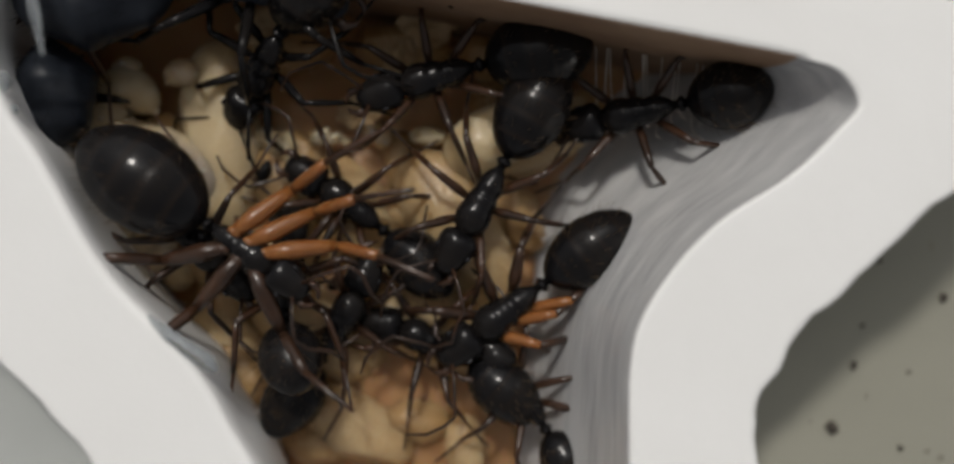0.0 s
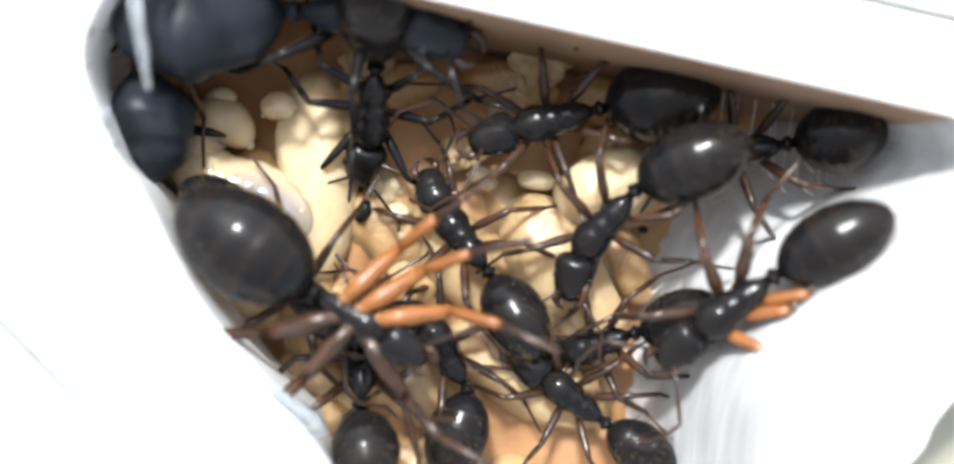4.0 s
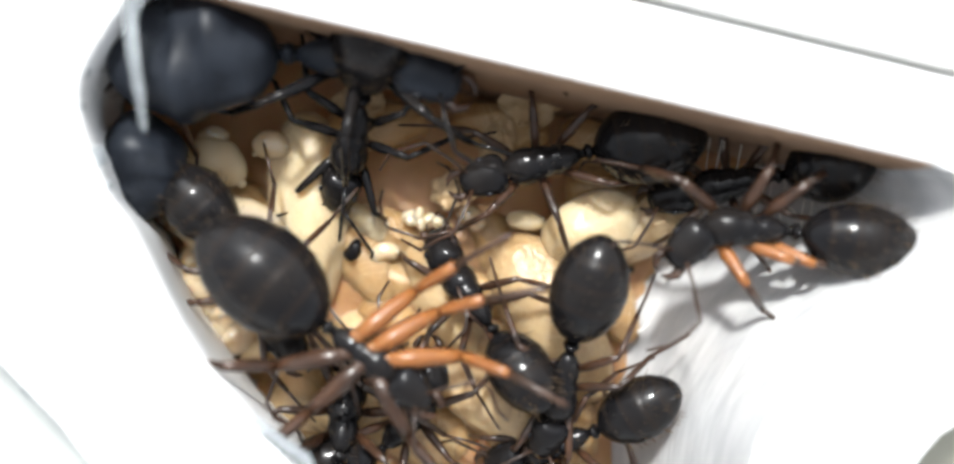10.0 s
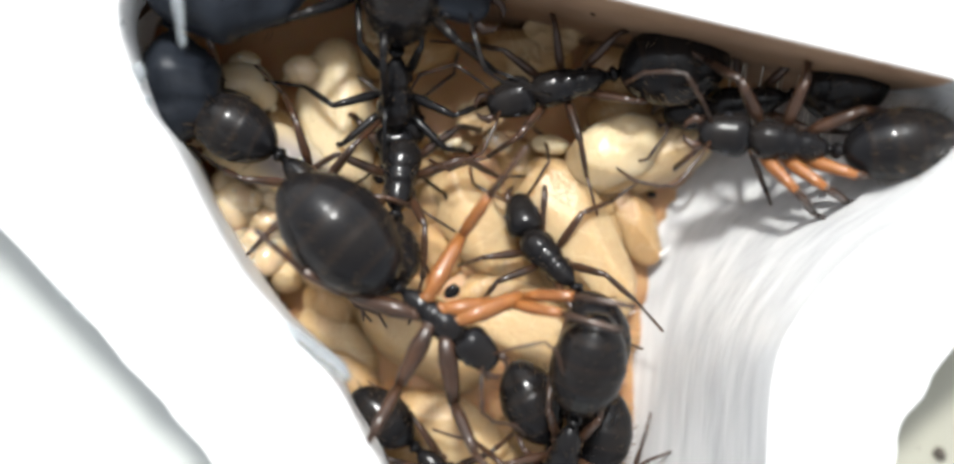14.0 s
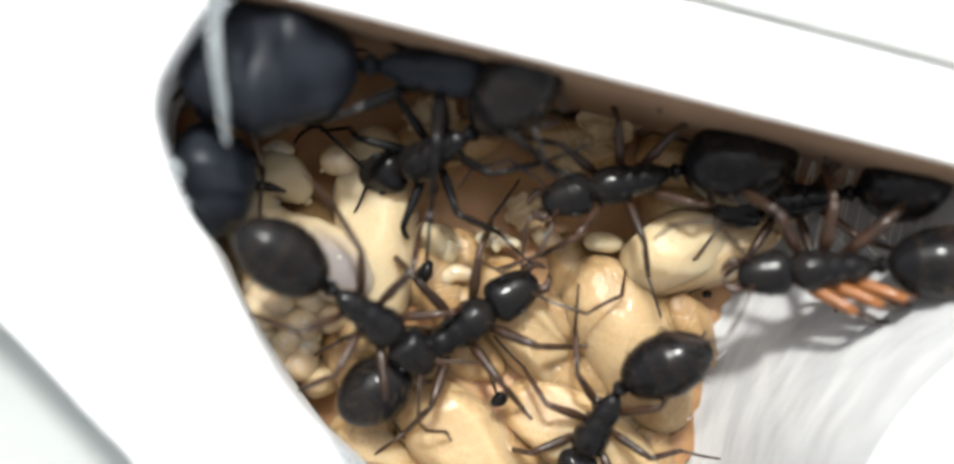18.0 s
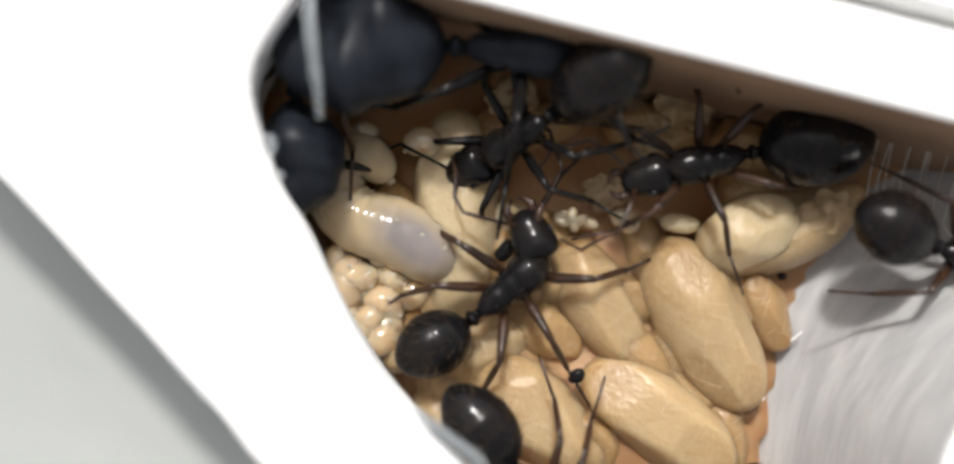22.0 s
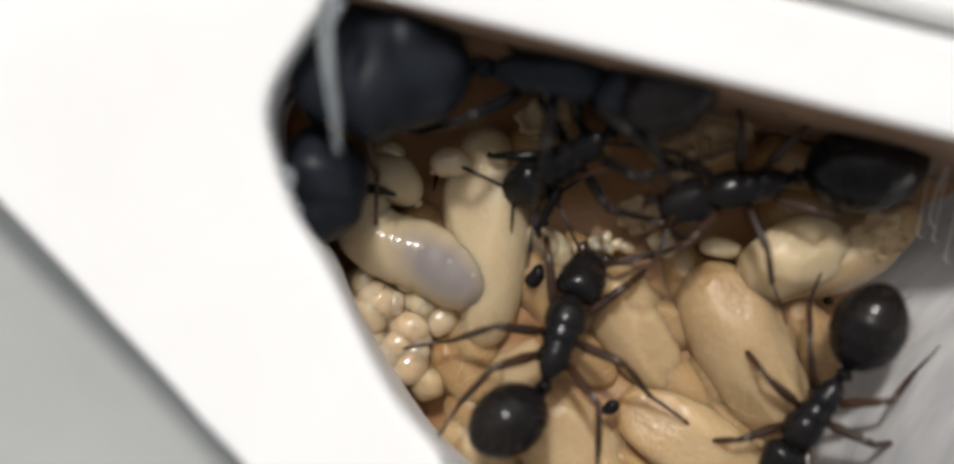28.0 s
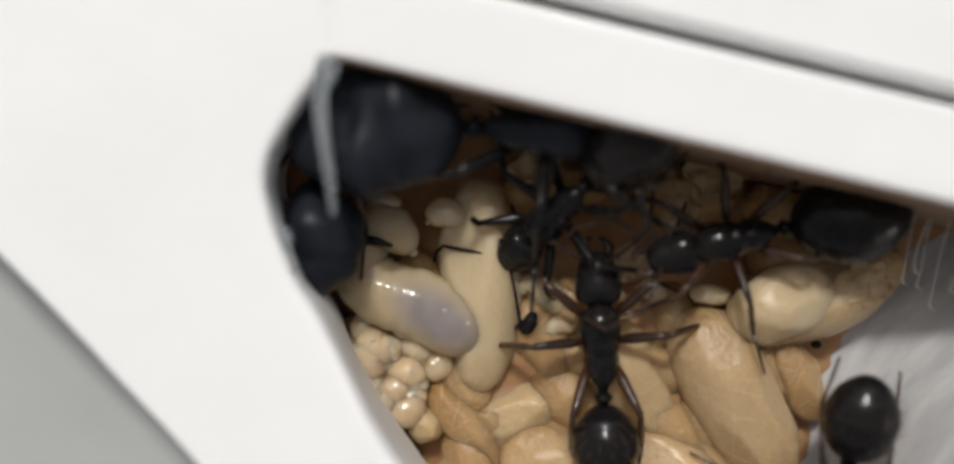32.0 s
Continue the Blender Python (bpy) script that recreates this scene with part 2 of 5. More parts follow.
def silk_material(name, cream, tan, edge):
    """Papery spun silk: soft mottles, fine drawn-out fibres, small flecks, a velvety sheen."""
    m = material(name, cream, 0.36, tan, 300, detail=8.0, bump=0.5, bump_scale=3400, sss=0.8, rand=0.07, stretch=(0.75, 1, 1), spec=0.25, sss_radius=(0.9, 0.8, 0.65), sss_scale=0.0024)
    nt = m.node_tree
    bs = nt.nodes["Principled BSDF"]
    bs.inputs["Sheen Weight"].default_value = 0.06
    bs.inputs["Coat Weight"].default_value = 0.5
    bs.inputs["Coat Roughness"].default_value = 0.12
    nt.links.new(bs.inputs["Normal"].links[0].from_socket, bs.inputs["Coat Normal"])
    bs.inputs["Sheen Roughness"].default_value = 0.4
    bs.inputs["Sheen Tint"].default_value = (*edge, 1)
    base = bs.inputs["Base Color"].links[0].from_socket
    tc = nt.nodes.new("ShaderNodeTexCoord")
    # the pupa inside shows as a paler core, the empty ends as darker silk
    mp = nt.nodes.new("ShaderNodeMapping")
    mp.vector_type = "TEXTURE"
    mp.inputs["Location"].default_value, mp.inputs["Scale"].default_value = (0.52, 0.5, 0.5), (0.62, 1.1, 1.1)
    core = nt.nodes.new("ShaderNodeTexGradient")
    core.gradient_type = "SPHERICAL"
    nt.links.new(tc.outputs["Generated"], mp.inputs["Vector"])
    nt.links.new(mp.outputs["Vector"], core.inputs["Vector"])
    r = nt.nodes.new("ShaderNodeMapRange")
    r.inputs["From Min"].default_value, r.inputs["From Max"].default_value, r.inputs["To Max"].default_value = 0.2, 0.6, 0.55
    nt.links.new(core.outputs["Fac"], r.inputs["Value"])
    x = nt.nodes.new("ShaderNodeMix")
    x.data_type = "RGBA"
    x.inputs[7].default_value = (*edge, 1)
    nt.links.new(r.outputs["Result"], x.inputs["Factor"])
    nt.links.new(base, x.inputs[6])
    base = x.outputs[2]
    for scale, stretch, amount in ((7000, (0.7, 1, 1), 0.4), (3600, (1, 0.8, 0.8), 0.35), (1300, (0.8, 1, 1), 0.45)):
        mp = nt.nodes.new("ShaderNodeMapping")
        mp.inputs["Scale"].default_value = stretch
        nt.links.new(tc.outputs["Object"], mp.inputs["Vector"])
        n = nt.nodes.new("ShaderNodeTexNoise")
        n.inputs["Scale"].default_value, n.inputs["Detail"].default_value, n.inputs["Distortion"].default_value = scale, 4.0, 0.8
        nt.links.new(mp.outputs["Vector"], n.inputs["Vector"])
        r = nt.nodes.new("ShaderNodeMapRange")
        r.inputs["From Min"].default_value, r.inputs["From Max"].default_value, r.inputs["To Max"].default_value = 0.48, 0.78, amount
        nt.links.new(n.outputs["Fac"], r.inputs["Value"])
        x = nt.nodes.new("ShaderNodeMix")
        x.data_type = "RGBA"
        x.inputs[7].default_value = (*edge, 1)
        nt.links.new(r.outputs["Result"], x.inputs["Factor"])
        nt.links.new(base, x.inputs[6])
        base = x.outputs[2]
    # a web of fine paler fibres
    for scale, stretch, amount in ((1100, (0.45, 1, 1), 0.6), (2100, (1, 0.5, 0.7), 0.5)):
        mp = nt.nodes.new("ShaderNodeMapping")
        mp.inputs["Scale"].default_value = stretch
        nt.links.new(tc.outputs["Object"], mp.inputs["Vector"])
        n = nt.nodes.new("ShaderNodeTexNoise")
        n.noise_type = "RIDGED_MULTIFRACTAL"
        n.inputs["Scale"].default_value, n.inputs["Detail"].default_value, n.inputs["Distortion"].default_value = scale, 3.0, 0.6
        nt.links.new(mp.outputs["Vector"], n.inputs["Vector"])
        r = nt.nodes.new("ShaderNodeMapRange")
        r.inputs["From Min"].default_value, r.inputs["From Max"].default_value, r.inputs["To Max"].default_value = 0.5, 1.0, amount
        nt.links.new(n.outputs["Fac"], r.inputs["Value"])
        x = nt.nodes.new("ShaderNodeMix")
        x.data_type = "RGBA"
        x.inputs[7].default_value = (*edge, 1)
        nt.links.new(r.outputs["Result"], x.inputs["Factor"])
        nt.links.new(base, x.inputs[6])
        base = x.outputs[2]
    nt.links.new(base, bs.inputs["Base Color"])
    return m


silk = silk_material("cocoon_silk", (0.46, 0.305, 0.15), (0.375, 0.225, 0.095), (0.59, 0.455, 0.27))
# darker, oranger silk for low cocoons: shade of the gaps put in colour
deep_silk = silk_material("gap_shaded_silk", (0.37, 0.22, 0.093), (0.28, 0.148, 0.055), (0.47, 0.32, 0.16))
pale_silk = silk_material("pale_pupa_skin", (0.54, 0.415, 0.245), (0.455, 0.32, 0.165), (0.63, 0.52, 0.34))
fibre = material("silk_fibre", (0.66, 0.50, 0.30), 0.5, sss=0.4)
larva_skin = material("larva_skin", (0.54, 0.445, 0.30), 0.13, (0.48, 0.375, 0.23), 350, bump=0.05, bump_scale=900, sss=1.0, spec=0.35, sss_radius=(1.0, 0.85, 0.65), sss_scale=0.0016)
egg_skin = material("glassy_egg_skin", (0.70, 0.55, 0.37), 0.10, (0.62, 0.45, 0.275), 500, sss=1.0, spec=0.8, coat=0.6, transmission=0.12, ior=1.45, sss_radius=(1.0, 0.85, 0.6), sss_scale=0.0013)
knob_skin = material("glossy_knob_skin", (0.58, 0.50, 0.38), 0.05, (0.55, 0.47, 0.35), 900, sss=0.6, spec=0.8)
scrap_silk = material("shed_silk", (0.52, 0.38, 0.21), 0.38, (0.40, 0.26, 0.13), 600, bump=0.4, bump_scale=2500)


def gut_skin():
    """Larva skin through which a grey gut shows as a soft patch."""
    m = larva_skin.copy()
    m.name = "larva_skin_with_gut"
    nt = m.node_tree
    bs = nt.nodes["Principled BSDF"]
    tc = nt.nodes.new("ShaderNodeTexCoord")
    mp = nt.nodes.new("ShaderNodeMapping")
    mp.vector_type = "TEXTURE"
    mp.inputs["Location"].default_value = (-0.0119, -0.0044, -0.0077)
    mp.inputs["Rotation"].default_value = (0, 0, radians(-34))
    mp.inputs["Scale"].default_value = (0.0034, 0.0017, 0.0034)
    gr = nt.nodes.new("ShaderNodeTexGradient")
    gr.gradient_type = "SPHERICAL"
    nt.links.new(tc.outputs["Object"], mp.inputs["Vector"])
    nt.links.new(mp.outputs["Vector"], gr.inputs["Vector"])
    x = nt.nodes.new("ShaderNodeMix")
    x.data_type = "RGBA"
    r = nt.nodes.new("ShaderNodeMapRange")
    r.inputs["From Max"].default_value, r.inputs["To Max"].default_value = 0.6, 0.9
    nt.links.new(gr.outputs["Fac"], r.inputs["Value"])
    nt.links.new(r.outputs["Result"], x.inputs["Factor"])
    nt.links.new(bs.inputs["Base Color"].links[0].from_socket, x.inputs[6])
    x.inputs[7].default_value = (0.25, 0.225, 0.23, 1)
    nt.links.new(x.outputs[2], bs.inputs["Base Color"])
    return m


larva_gut = gut_skin()
glue = material("clear_glue", (0.66, 0.70, 0.72), 0.10, (0.56, 0.60, 0.62), 300, transmission=0.8, bump=0.2, bump_scale=1500)
film = material("clear_silk_film", (0.72, 0.69, 0.62), 0.3, transmission=0.5)
black = material("black_cuticle", (0.006, 0.0062, 0.0075), 0.16, (0.013, 0.011, 0.010), 900, bump=0.07, bump_scale=5200, spec=0.25, stretch=(1, 0.25, 0.25))
# bluish-grey blotches lift this black to paint haze over queen and corner ant
hazed = material("hazed_blue_black_cuticle", (0.005, 0.0065, 0.010), 0.42, (0.028, 0.033, 0.043), 230, bump=0.25, bump_scale=1500, spec=0.25)


def banded():
    """Cuticle of the gaster: each plate ends in a browner, duller margin."""
    m = black.copy()
    m.name = "banded_black_cuticle"
    nt = m.node_tree
    bs = nt.nodes["Principled BSDF"]
    tc, w, r = nt.nodes.new("ShaderNodeTexCoord"), nt.nodes.new("ShaderNodeTexWave"), nt.nodes.new("ShaderNodeMapRange")
    w.wave_profile = "SAW"
    w.inputs["Scale"].default_value, w.inputs["Distortion"].default_value, w.inputs["Detail"].default_value = 1.53, 0.25, 3.0
    r.inputs["From Min"].default_value, r.inputs["From Max"].default_value = 0.72, 0.95
    nt.links.new(tc.outputs["Generated"], w.inputs["Vector"])
    nt.links.new(w.outputs["Fac"], r.inputs["Value"])
    x = nt.nodes.new("ShaderNodeMix")
    x.data_type = "RGBA"
    x.inputs[7].default_value = (0.015, 0.011, 0.009, 1)
    nt.links.new(r.outputs["Result"], x.inputs["Factor"])
    nt.links.new(bs.inputs["Base Color"].links[0].from_socket, x.inputs[6])
    nt.links.new(x.outputs[2], bs.inputs["Base Color"])
    q = nt.nodes.new("ShaderNodeMapRange")
    q.inputs["To Min"].default_value, q.inputs["To Max"].default_value = 0.16, 0.27
    nt.links.new(r.outputs["Result"], q.inputs["Value"])
    nt.links.new(q.outputs["Result"], bs.inputs["Roughness"])
    return m


gaster_black = banded()
leg_brown = material("dark_brown_leg", (0.058, 0.026, 0.013), 0.30, (0.022, 0.013, 0.009), 700, bump=0.15, bump_scale=4000, coat=0.2)
leg_orange = material("amber_leg", (0.27, 0.105, 0.029), 0.32, (0.175, 0.064, 0.018), 500, bump=0.15, bump_scale=3500, coat=0.2, sss=0.3)
bristle = material("golden_bristle", (0.12, 0.075, 0.035), 0.4)
eye_black = material("eye_black", (0.01, 0.01, 0.012), 0.15)
stain = material("brown_stain", (0.22, 0.12, 0.05), 0.6, (0.14, 0.07, 0.03), 900, bump=0.3, bump_scale=2500)
grit = material("dark_grit", (0.05, 0.042, 0.035), 0.7, (0.09, 0.075, 0.06), 900, bump=0.5, bump_scale=2500)


# ---- the nest: plaster rim, floors ----
# corners of the opening, going round from the top left against the clock: x, y of the upper edge, reach of the slope at its foot
LEFT = [(-15.90, 8.00), (-17.25, 6.25), (-18.98, 2.85), (-17.96, -1.19), (-16.27, -4.08), (-13.42, -9.54), (-9.48, -14.11), (-7.58, -17.59), (-5.72, -21.43), (-5.27, -27.00), (-5.00, -36.00)]
RIGHT = [(10.50, -36.00), (11.20, -27.00), (11.60, -20.50), (12.00, -14.50), (13.70, -11.20), (16.40, -8.50), (19.90, -6.40), (22.40, -4.20), (23.30, -3.04), (22.40, -1.48), (20.60, -0.78)]
FOOT = [(4.2, -36), (5.0, -27), (5.8, -20.5), (6.5, -14.5), (7.3, -10.4), (8.0, -7.6), (9.3, -5.2), (10.8, -3.2), (12.4, -1.4), (14.0, -0.1), (15.6, 0.3)]
OUT_LEFT = [(-16.40, 13.23), (-35.00, 18.55), (-53.00, 23.50), (-47.00, 16.20), (-38.36, 6.17), (-29.52, -2.32), (-18.28, -14.47), (-14.73, -18.69), (-12.70, -22.52), (-12.20, -28.00), (-12.20, -40.00)]
OUT_RIGHT = [(18.00, -40.00), (18.18, -28.00), (17.96, -20.97), (18.04, -17.22), (19.96, -14.26), (23.33, -11.38), (26.49, -8.52), (29.88, -6.38), (33.01, -3.00), (34.00, -1.20), (33.00, -0.10)]


def outline(points, steps=6):
    """Straight pieces between points, with the corners eased."""
    P = [Vector((x, y, 0)) for x, y in points]
    out = [P[i].lerp(P[i + 1], s / steps) for i in range(len(P) - 1) for s in range(steps)] + [P[-1]]
    for _ in range(2):
        out = [out[0]] + [(a + 2 * b + c) / 4 for a, b, c in zip(out, out[1:], out[2:])] + [out[-1]]
    return out


CURVE = 1.6


def rim_rings():
    left = spline([(x, y, 0) for x, y in LEFT], 6)
    right = spline([(x, y, 0) for x, y in RIGHT], 6)
    foot_r = spline([(x, y, 0) for x, y in FOOT], 6)
    foot_l = []
    for i, p in enumerate(left):
        d = (left[min(i + 1, len(left) - 1)] - left[max(i - 1, 0)]).normalized()
        foot_l.append(p + Vector((-d.y, d.x, 0)) * (-1.7 + 0.2 * math.sin(i * 0.9)))
    return left, right, foot_l, foot_r


def rim_mesh(edge, foot, outer, name, face=None, first=None, last=None):
    """A wall of plaster: slope or inner face, rounded brow, flat top, outer face."""
    bm = bmesh.new()
    uv = bm.loops.layers.uv.new("UVMap")
    cols = []
    for k, (e, f, o) in enumerate(zip(edge, foot, outer)):
        if 0 < k < len(edge) - 1 and not first == (0.6, 0.8, 0):
            o = o + (o - e).normalized() * (0.30 * noise.noise(o * 0.45) + 0.14 * noise.noise(o * 1.4))
        out = (e - f).normalized()
        if out.dot(o - e) < 0:
            out = -out
        if first and k == 0:
            out = Vector(first).normalized()
        if last and k == len(edge) - 1:
            out = Vector(last).normalized()
        prof = []
        for s in (0.0, 0.12, 0.28, 0.45, 0.62, 0.78, 0.9):
            z = FLOOR_Z - 0.3 + (RIM_Z - FLOOR_Z - 0.1) * (s ** CURVE)
            p = f.lerp(e, s)
            prof.append((p.x, p.y, z))
        prof.append((e.x, e.y, RIM_Z - 0.35))
        b = e + out * 0.12
        prof.append((b.x, b.y, RIM_Z - 0.1))
        for g in (0.35, 0.5):
            b = e + out * g
            prof.append((b.x, b.y, RIM_Z))
        for s in (0.35, 0.65):
            b = e.lerp(o, s)
            prof.append((b.x, b.y, RIM_Z))
        w = (o - e).normalized()
        for g in (0.5, 0.3):
            b = o - w * g
            prof.append((b.x, b.y, RIM_Z))
        b = o - w * 0.08
        prof.append((b.x, b.y, RIM_Z - 0.12))
        prof.append((o.x, o.y, RIM_Z - 0.45))
        prof.append((o.x, o.y, RIM_Z - 0.8))
        prof.append((o.x, o.y, GROUND_Z - 0.5))
        cols.append([bm.verts.new(Vector(p) * MM) for p in prof])
    for k, (a, b) in enumerate(zip(cols, cols[1:])):
        for j in range(len(a) - 1):
            f = bm.faces.new((a[j], b[j], b[j + 1], a[j + 1]))
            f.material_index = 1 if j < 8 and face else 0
            for lp, (kk, jj) in zip(f.loops, ((k, j), (k + 1, j), (k + 1, j + 1), (k, j + 1))):
                lp[uv].uv = (kk / 30, jj / 10)
    bmesh.ops.recalc_face_normals(bm, faces=bm.faces)
    if sum(f.normal.z for f in bm.faces) < 0:
        bmesh.ops.reverse_faces(bm, faces=bm.faces)
    bm.normal_update()
    for v in bm.verts:
        k = 0.0 if v.co.z > -0.0006 else 0.05
        v.co += v.normal * k * MM * noise.noise(v.co * 700)
    ob = part(name, bm, plaster)
    ob.data.materials.append(face or plaster)
    return ob


left, right, foot_l, foot_r = rim_rings()
out_l, out_r = outline(OUT_LEFT), outline(OUT_RIGHT)
foot_l[0] = Vector((-16.1, 8.5, 0))
tagged(rim_mesh(left, foot_l, out_l, "wall_west", first=(-0.5, 0.86, 0)), "thick white plaster wall around the ant chamber, overlooking the brood", "wall", kind="structure")
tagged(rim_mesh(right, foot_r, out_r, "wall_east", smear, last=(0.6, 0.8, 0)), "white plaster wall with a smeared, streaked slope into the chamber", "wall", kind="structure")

# the straight upper wall, its gap, and the plate behind
n_top = 26
top_edge = [Vector((-15.9 + (20.6 + 15.9) * k / n_top, 8.00 + (-0.78 - 8.00) * k / n_top, 0)) for k in range(n_top + 1)]
top_foot = [p + Vector((-0.10, -0.5, 0)) for p in top_edge]
top_foot[0] = foot_l[0]
back = [Vector((-16.4 + 49.4 * k / n_top, 8.55 - 0.245 * (-16.4 + 49.4 * k / n_top), 0)) for k in range(n_top + 1)]
back[-1] = Vector((33.0, -0.1, 0))
tagged(rim_mesh(top_edge[::-1], top_foot[::-1], back[::-1], "wall_north", brownish, first=(0.6, 0.8, 0), last=(-0.5, 0.86, 0)), "straight white plaster wall along the chamber's edge", "wall", kind="structure")

bm = bmesh.new()
edge = [Vector((x, 9.15 - 0.245 * x, 0)) for x in (-80, -30, 24, 80)]
lo = [bm.verts.new(Vector((p.x, p.y, FLOOR_Z)) * MM) for p in edge]
hi = [bm.verts.new(Vector((p.x, p.y, -0.3)) * MM) for p in edge]
hi2 = [bm.verts.new(Vector((p.x + 0.1, p.y + 0.35, 0.0)) * MM) for p in edge]
far = [bm.verts.new(Vector((p.x + 6, p.y + 90, 0.0)) * MM) for p in edge]
for a, b in ((lo, hi), (hi, hi2), (hi2, far)):
    for j in range(3):
        bm.faces.new((a[j], a[j + 1], b[j + 1], b[j]))
tagged(part("cover_plate", bm, plaster, smooth=False), "white plate beyond a narrow dark gap", "plate", kind="structure")

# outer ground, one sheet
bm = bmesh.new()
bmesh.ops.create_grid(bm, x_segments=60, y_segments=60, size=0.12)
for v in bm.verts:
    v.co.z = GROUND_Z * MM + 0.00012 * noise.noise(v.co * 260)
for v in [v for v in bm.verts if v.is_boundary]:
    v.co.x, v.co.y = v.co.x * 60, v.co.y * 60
tagged(part("ground", bm, outer_base), "pale plaster base with dark specks and a tan patch of painted shade", "ground", kind="structure")

# chamber floor
bm = bmesh.new()
nx, ny = 90, 90
grid = {}
for i in range(nx + 1):
    for j in range(ny + 1):
        x, y = -22 + 48 * i / nx, -37 + 47 * j / ny
        z = FLOOR_Z + 0.35 * noise.noise((x * 0.35, y * 0.35, 3)) + 0.12 * noise.noise((x * 1.6, y * 1.6, 9))
        heap = math.exp(-((x + 3.5 + 0.35 * (y + 9)) / 8.5) ** 4 - ((y + 10.5) / 11.5) ** 4)
        z += 1.8 * heap + 0.5 * heap * noise.noise((x * 0.55, y * 0.55, 17))
        grid[i, j] = bm.verts.new(Vector((x, y, z)) * MM)


def inside(x, y):
    loop = [(p.x, p.y) for p in foot_l] + [(p.x + 0.9, p.y) for p in foot_r]
    odd = False
    for (x0, y0), (x1, y1) in zip(loop, loop[1:] + loop[:1]):
        if (y0 > y) != (y1 > y) and x < x0 + (y - y0) / (y1 - y0) * (x1 - x0):
            odd = not odd
    return odd


hidden = [v for v in grid.values() if not inside(v.co.x / MM, v.co.y / MM)]
for i in range(nx):
    for j in range(ny):
        c = [grid[i, j], grid[i + 1, j], grid[i + 1, j + 1], grid[i, j + 1]]
        if any(inside(v.co.x / MM, v.co.y / MM) for v in c):
            bm.faces.new(c)
for v in hidden:
    v.co.z = (FLOOR_Z - 1.2) * MM
bmesh.ops.delete(bm, geom=[v for v in bm.verts if not v.link_faces], context="VERTS")
tagged(part("floor", bm, tan_floor), "tan stained floor of the ant chamber", "floor", kind="structure")


# ---- glue and debris on the rim ----
def strand(name, pts, radii, label, category, mat=None):
    bm = tube([Vector(p) * MM for p in spline(pts, 5)], [MM * r for r in np.interp(np.linspace(0, 1, (len(pts) - 1) * 5 + 1), np.linspace(0, 1, len(radii)), radii)], 10)
    shift(bm, min(0.00005, 0.4 * min(radii) * MM), 0.0006, 2)
    return tagged(part(name, bm, mat or glue), label, category)


strand("glue_strand", [(-16.0, 7.9, 0.1), (-16.4, 6.3, 0.3), (-16.2, 4.4, 0.5), (-15.95, 2.6, 0.5), (-15.8, 1.0, 0.3)], [0.6, 0.38, 0.30, 0.26, 0.13], "glossy translucent strand of glue at the chamber corner", "glue")
strand("glue_strand", [(-23.9, -7.4, -0.3), (-22.8, -8.8, -0.6), (-22.2, -9.9, -1.0), (-21.2, -11.0, -0.5), (-20.2, -12.0, -0.2)], [0.15, 0.35, 0.55, 0.4, 0.12], "dried lump of clear glue on the outer plaster edge", "glue")
strand("glue_strand", [(-11.5, -11.9, -0.3), (-10.6, -12.7, 0.0), (-9.6, -13.5, 0.05), (-8.7, -14.2, 0), (-8.2, -14.8, -0.2)], [0.1, 0.3, 0.36, 0.42, 0.2], "curled translucent bead of glue on the plaster edge", "glue")
for x, y, r in ((-19.0, 3.9, 0.5), (-18.3, -0.1, 0.55), (-17.8, -1.5, 0.3), (-18.2, 5.4, 0.25), (-19.0, 2.2, 0.18)):
    bm = egg_shape(r * MM, r * 0.8 * MM, r * 0.8 * MM, 14, 9)
    shift(bm, 0.0001, 0.0005, x)
    ob = part("glue_bead", bm, glue)
    ob.matrix_basis = at(x, y, -0.75, 75)
    tagged(ob, "small glossy glue bead on the plaster edge", "glue", "glue beads along the edge")
for k in range(16):
    x, y = ((25.0, -21.2), (26.4, -17.6), (31.8, -13.8), (28.1, -11.5), (29.6, -18.1), (29.0, -22.6))[k] if k < 6 else (rng.uniform(23, 36), rng.uniform(-30, -12))
    r = (0.42, 0.25, 0.3, 0.15, 0.16, 0.14)[k] if k < 6 else rng.uniform(0.05, 0.14)
    if k >= 6 and y > -12 - (30 - x) * 0.9:
        y -= 6
    bm = egg_shape(r * MM, r * 0.8 * MM, r * 0.7 * MM, 8, 6)
    shift(bm, 0.00018, 0.0003, k)
    ob = part("grit_speck", bm, grit)
    ob.matrix_basis = at(x, y, GROUND_Z + 0.1, rng.uniform(0, 360))
    tagged(ob, "dark grit speck on the pale plaster base", "grit", "grit on the base")


# ---- brood ----
def spindle(u):
    """Section of a cocoon: a little fuller than an ellipse, one end slimmer."""
    u = max(-0.999, min(0.999, u))
    return math.sqrt((1 - abs(u) ** 2.5) / (1 - u * u)) * (1 - 0.09 * u)


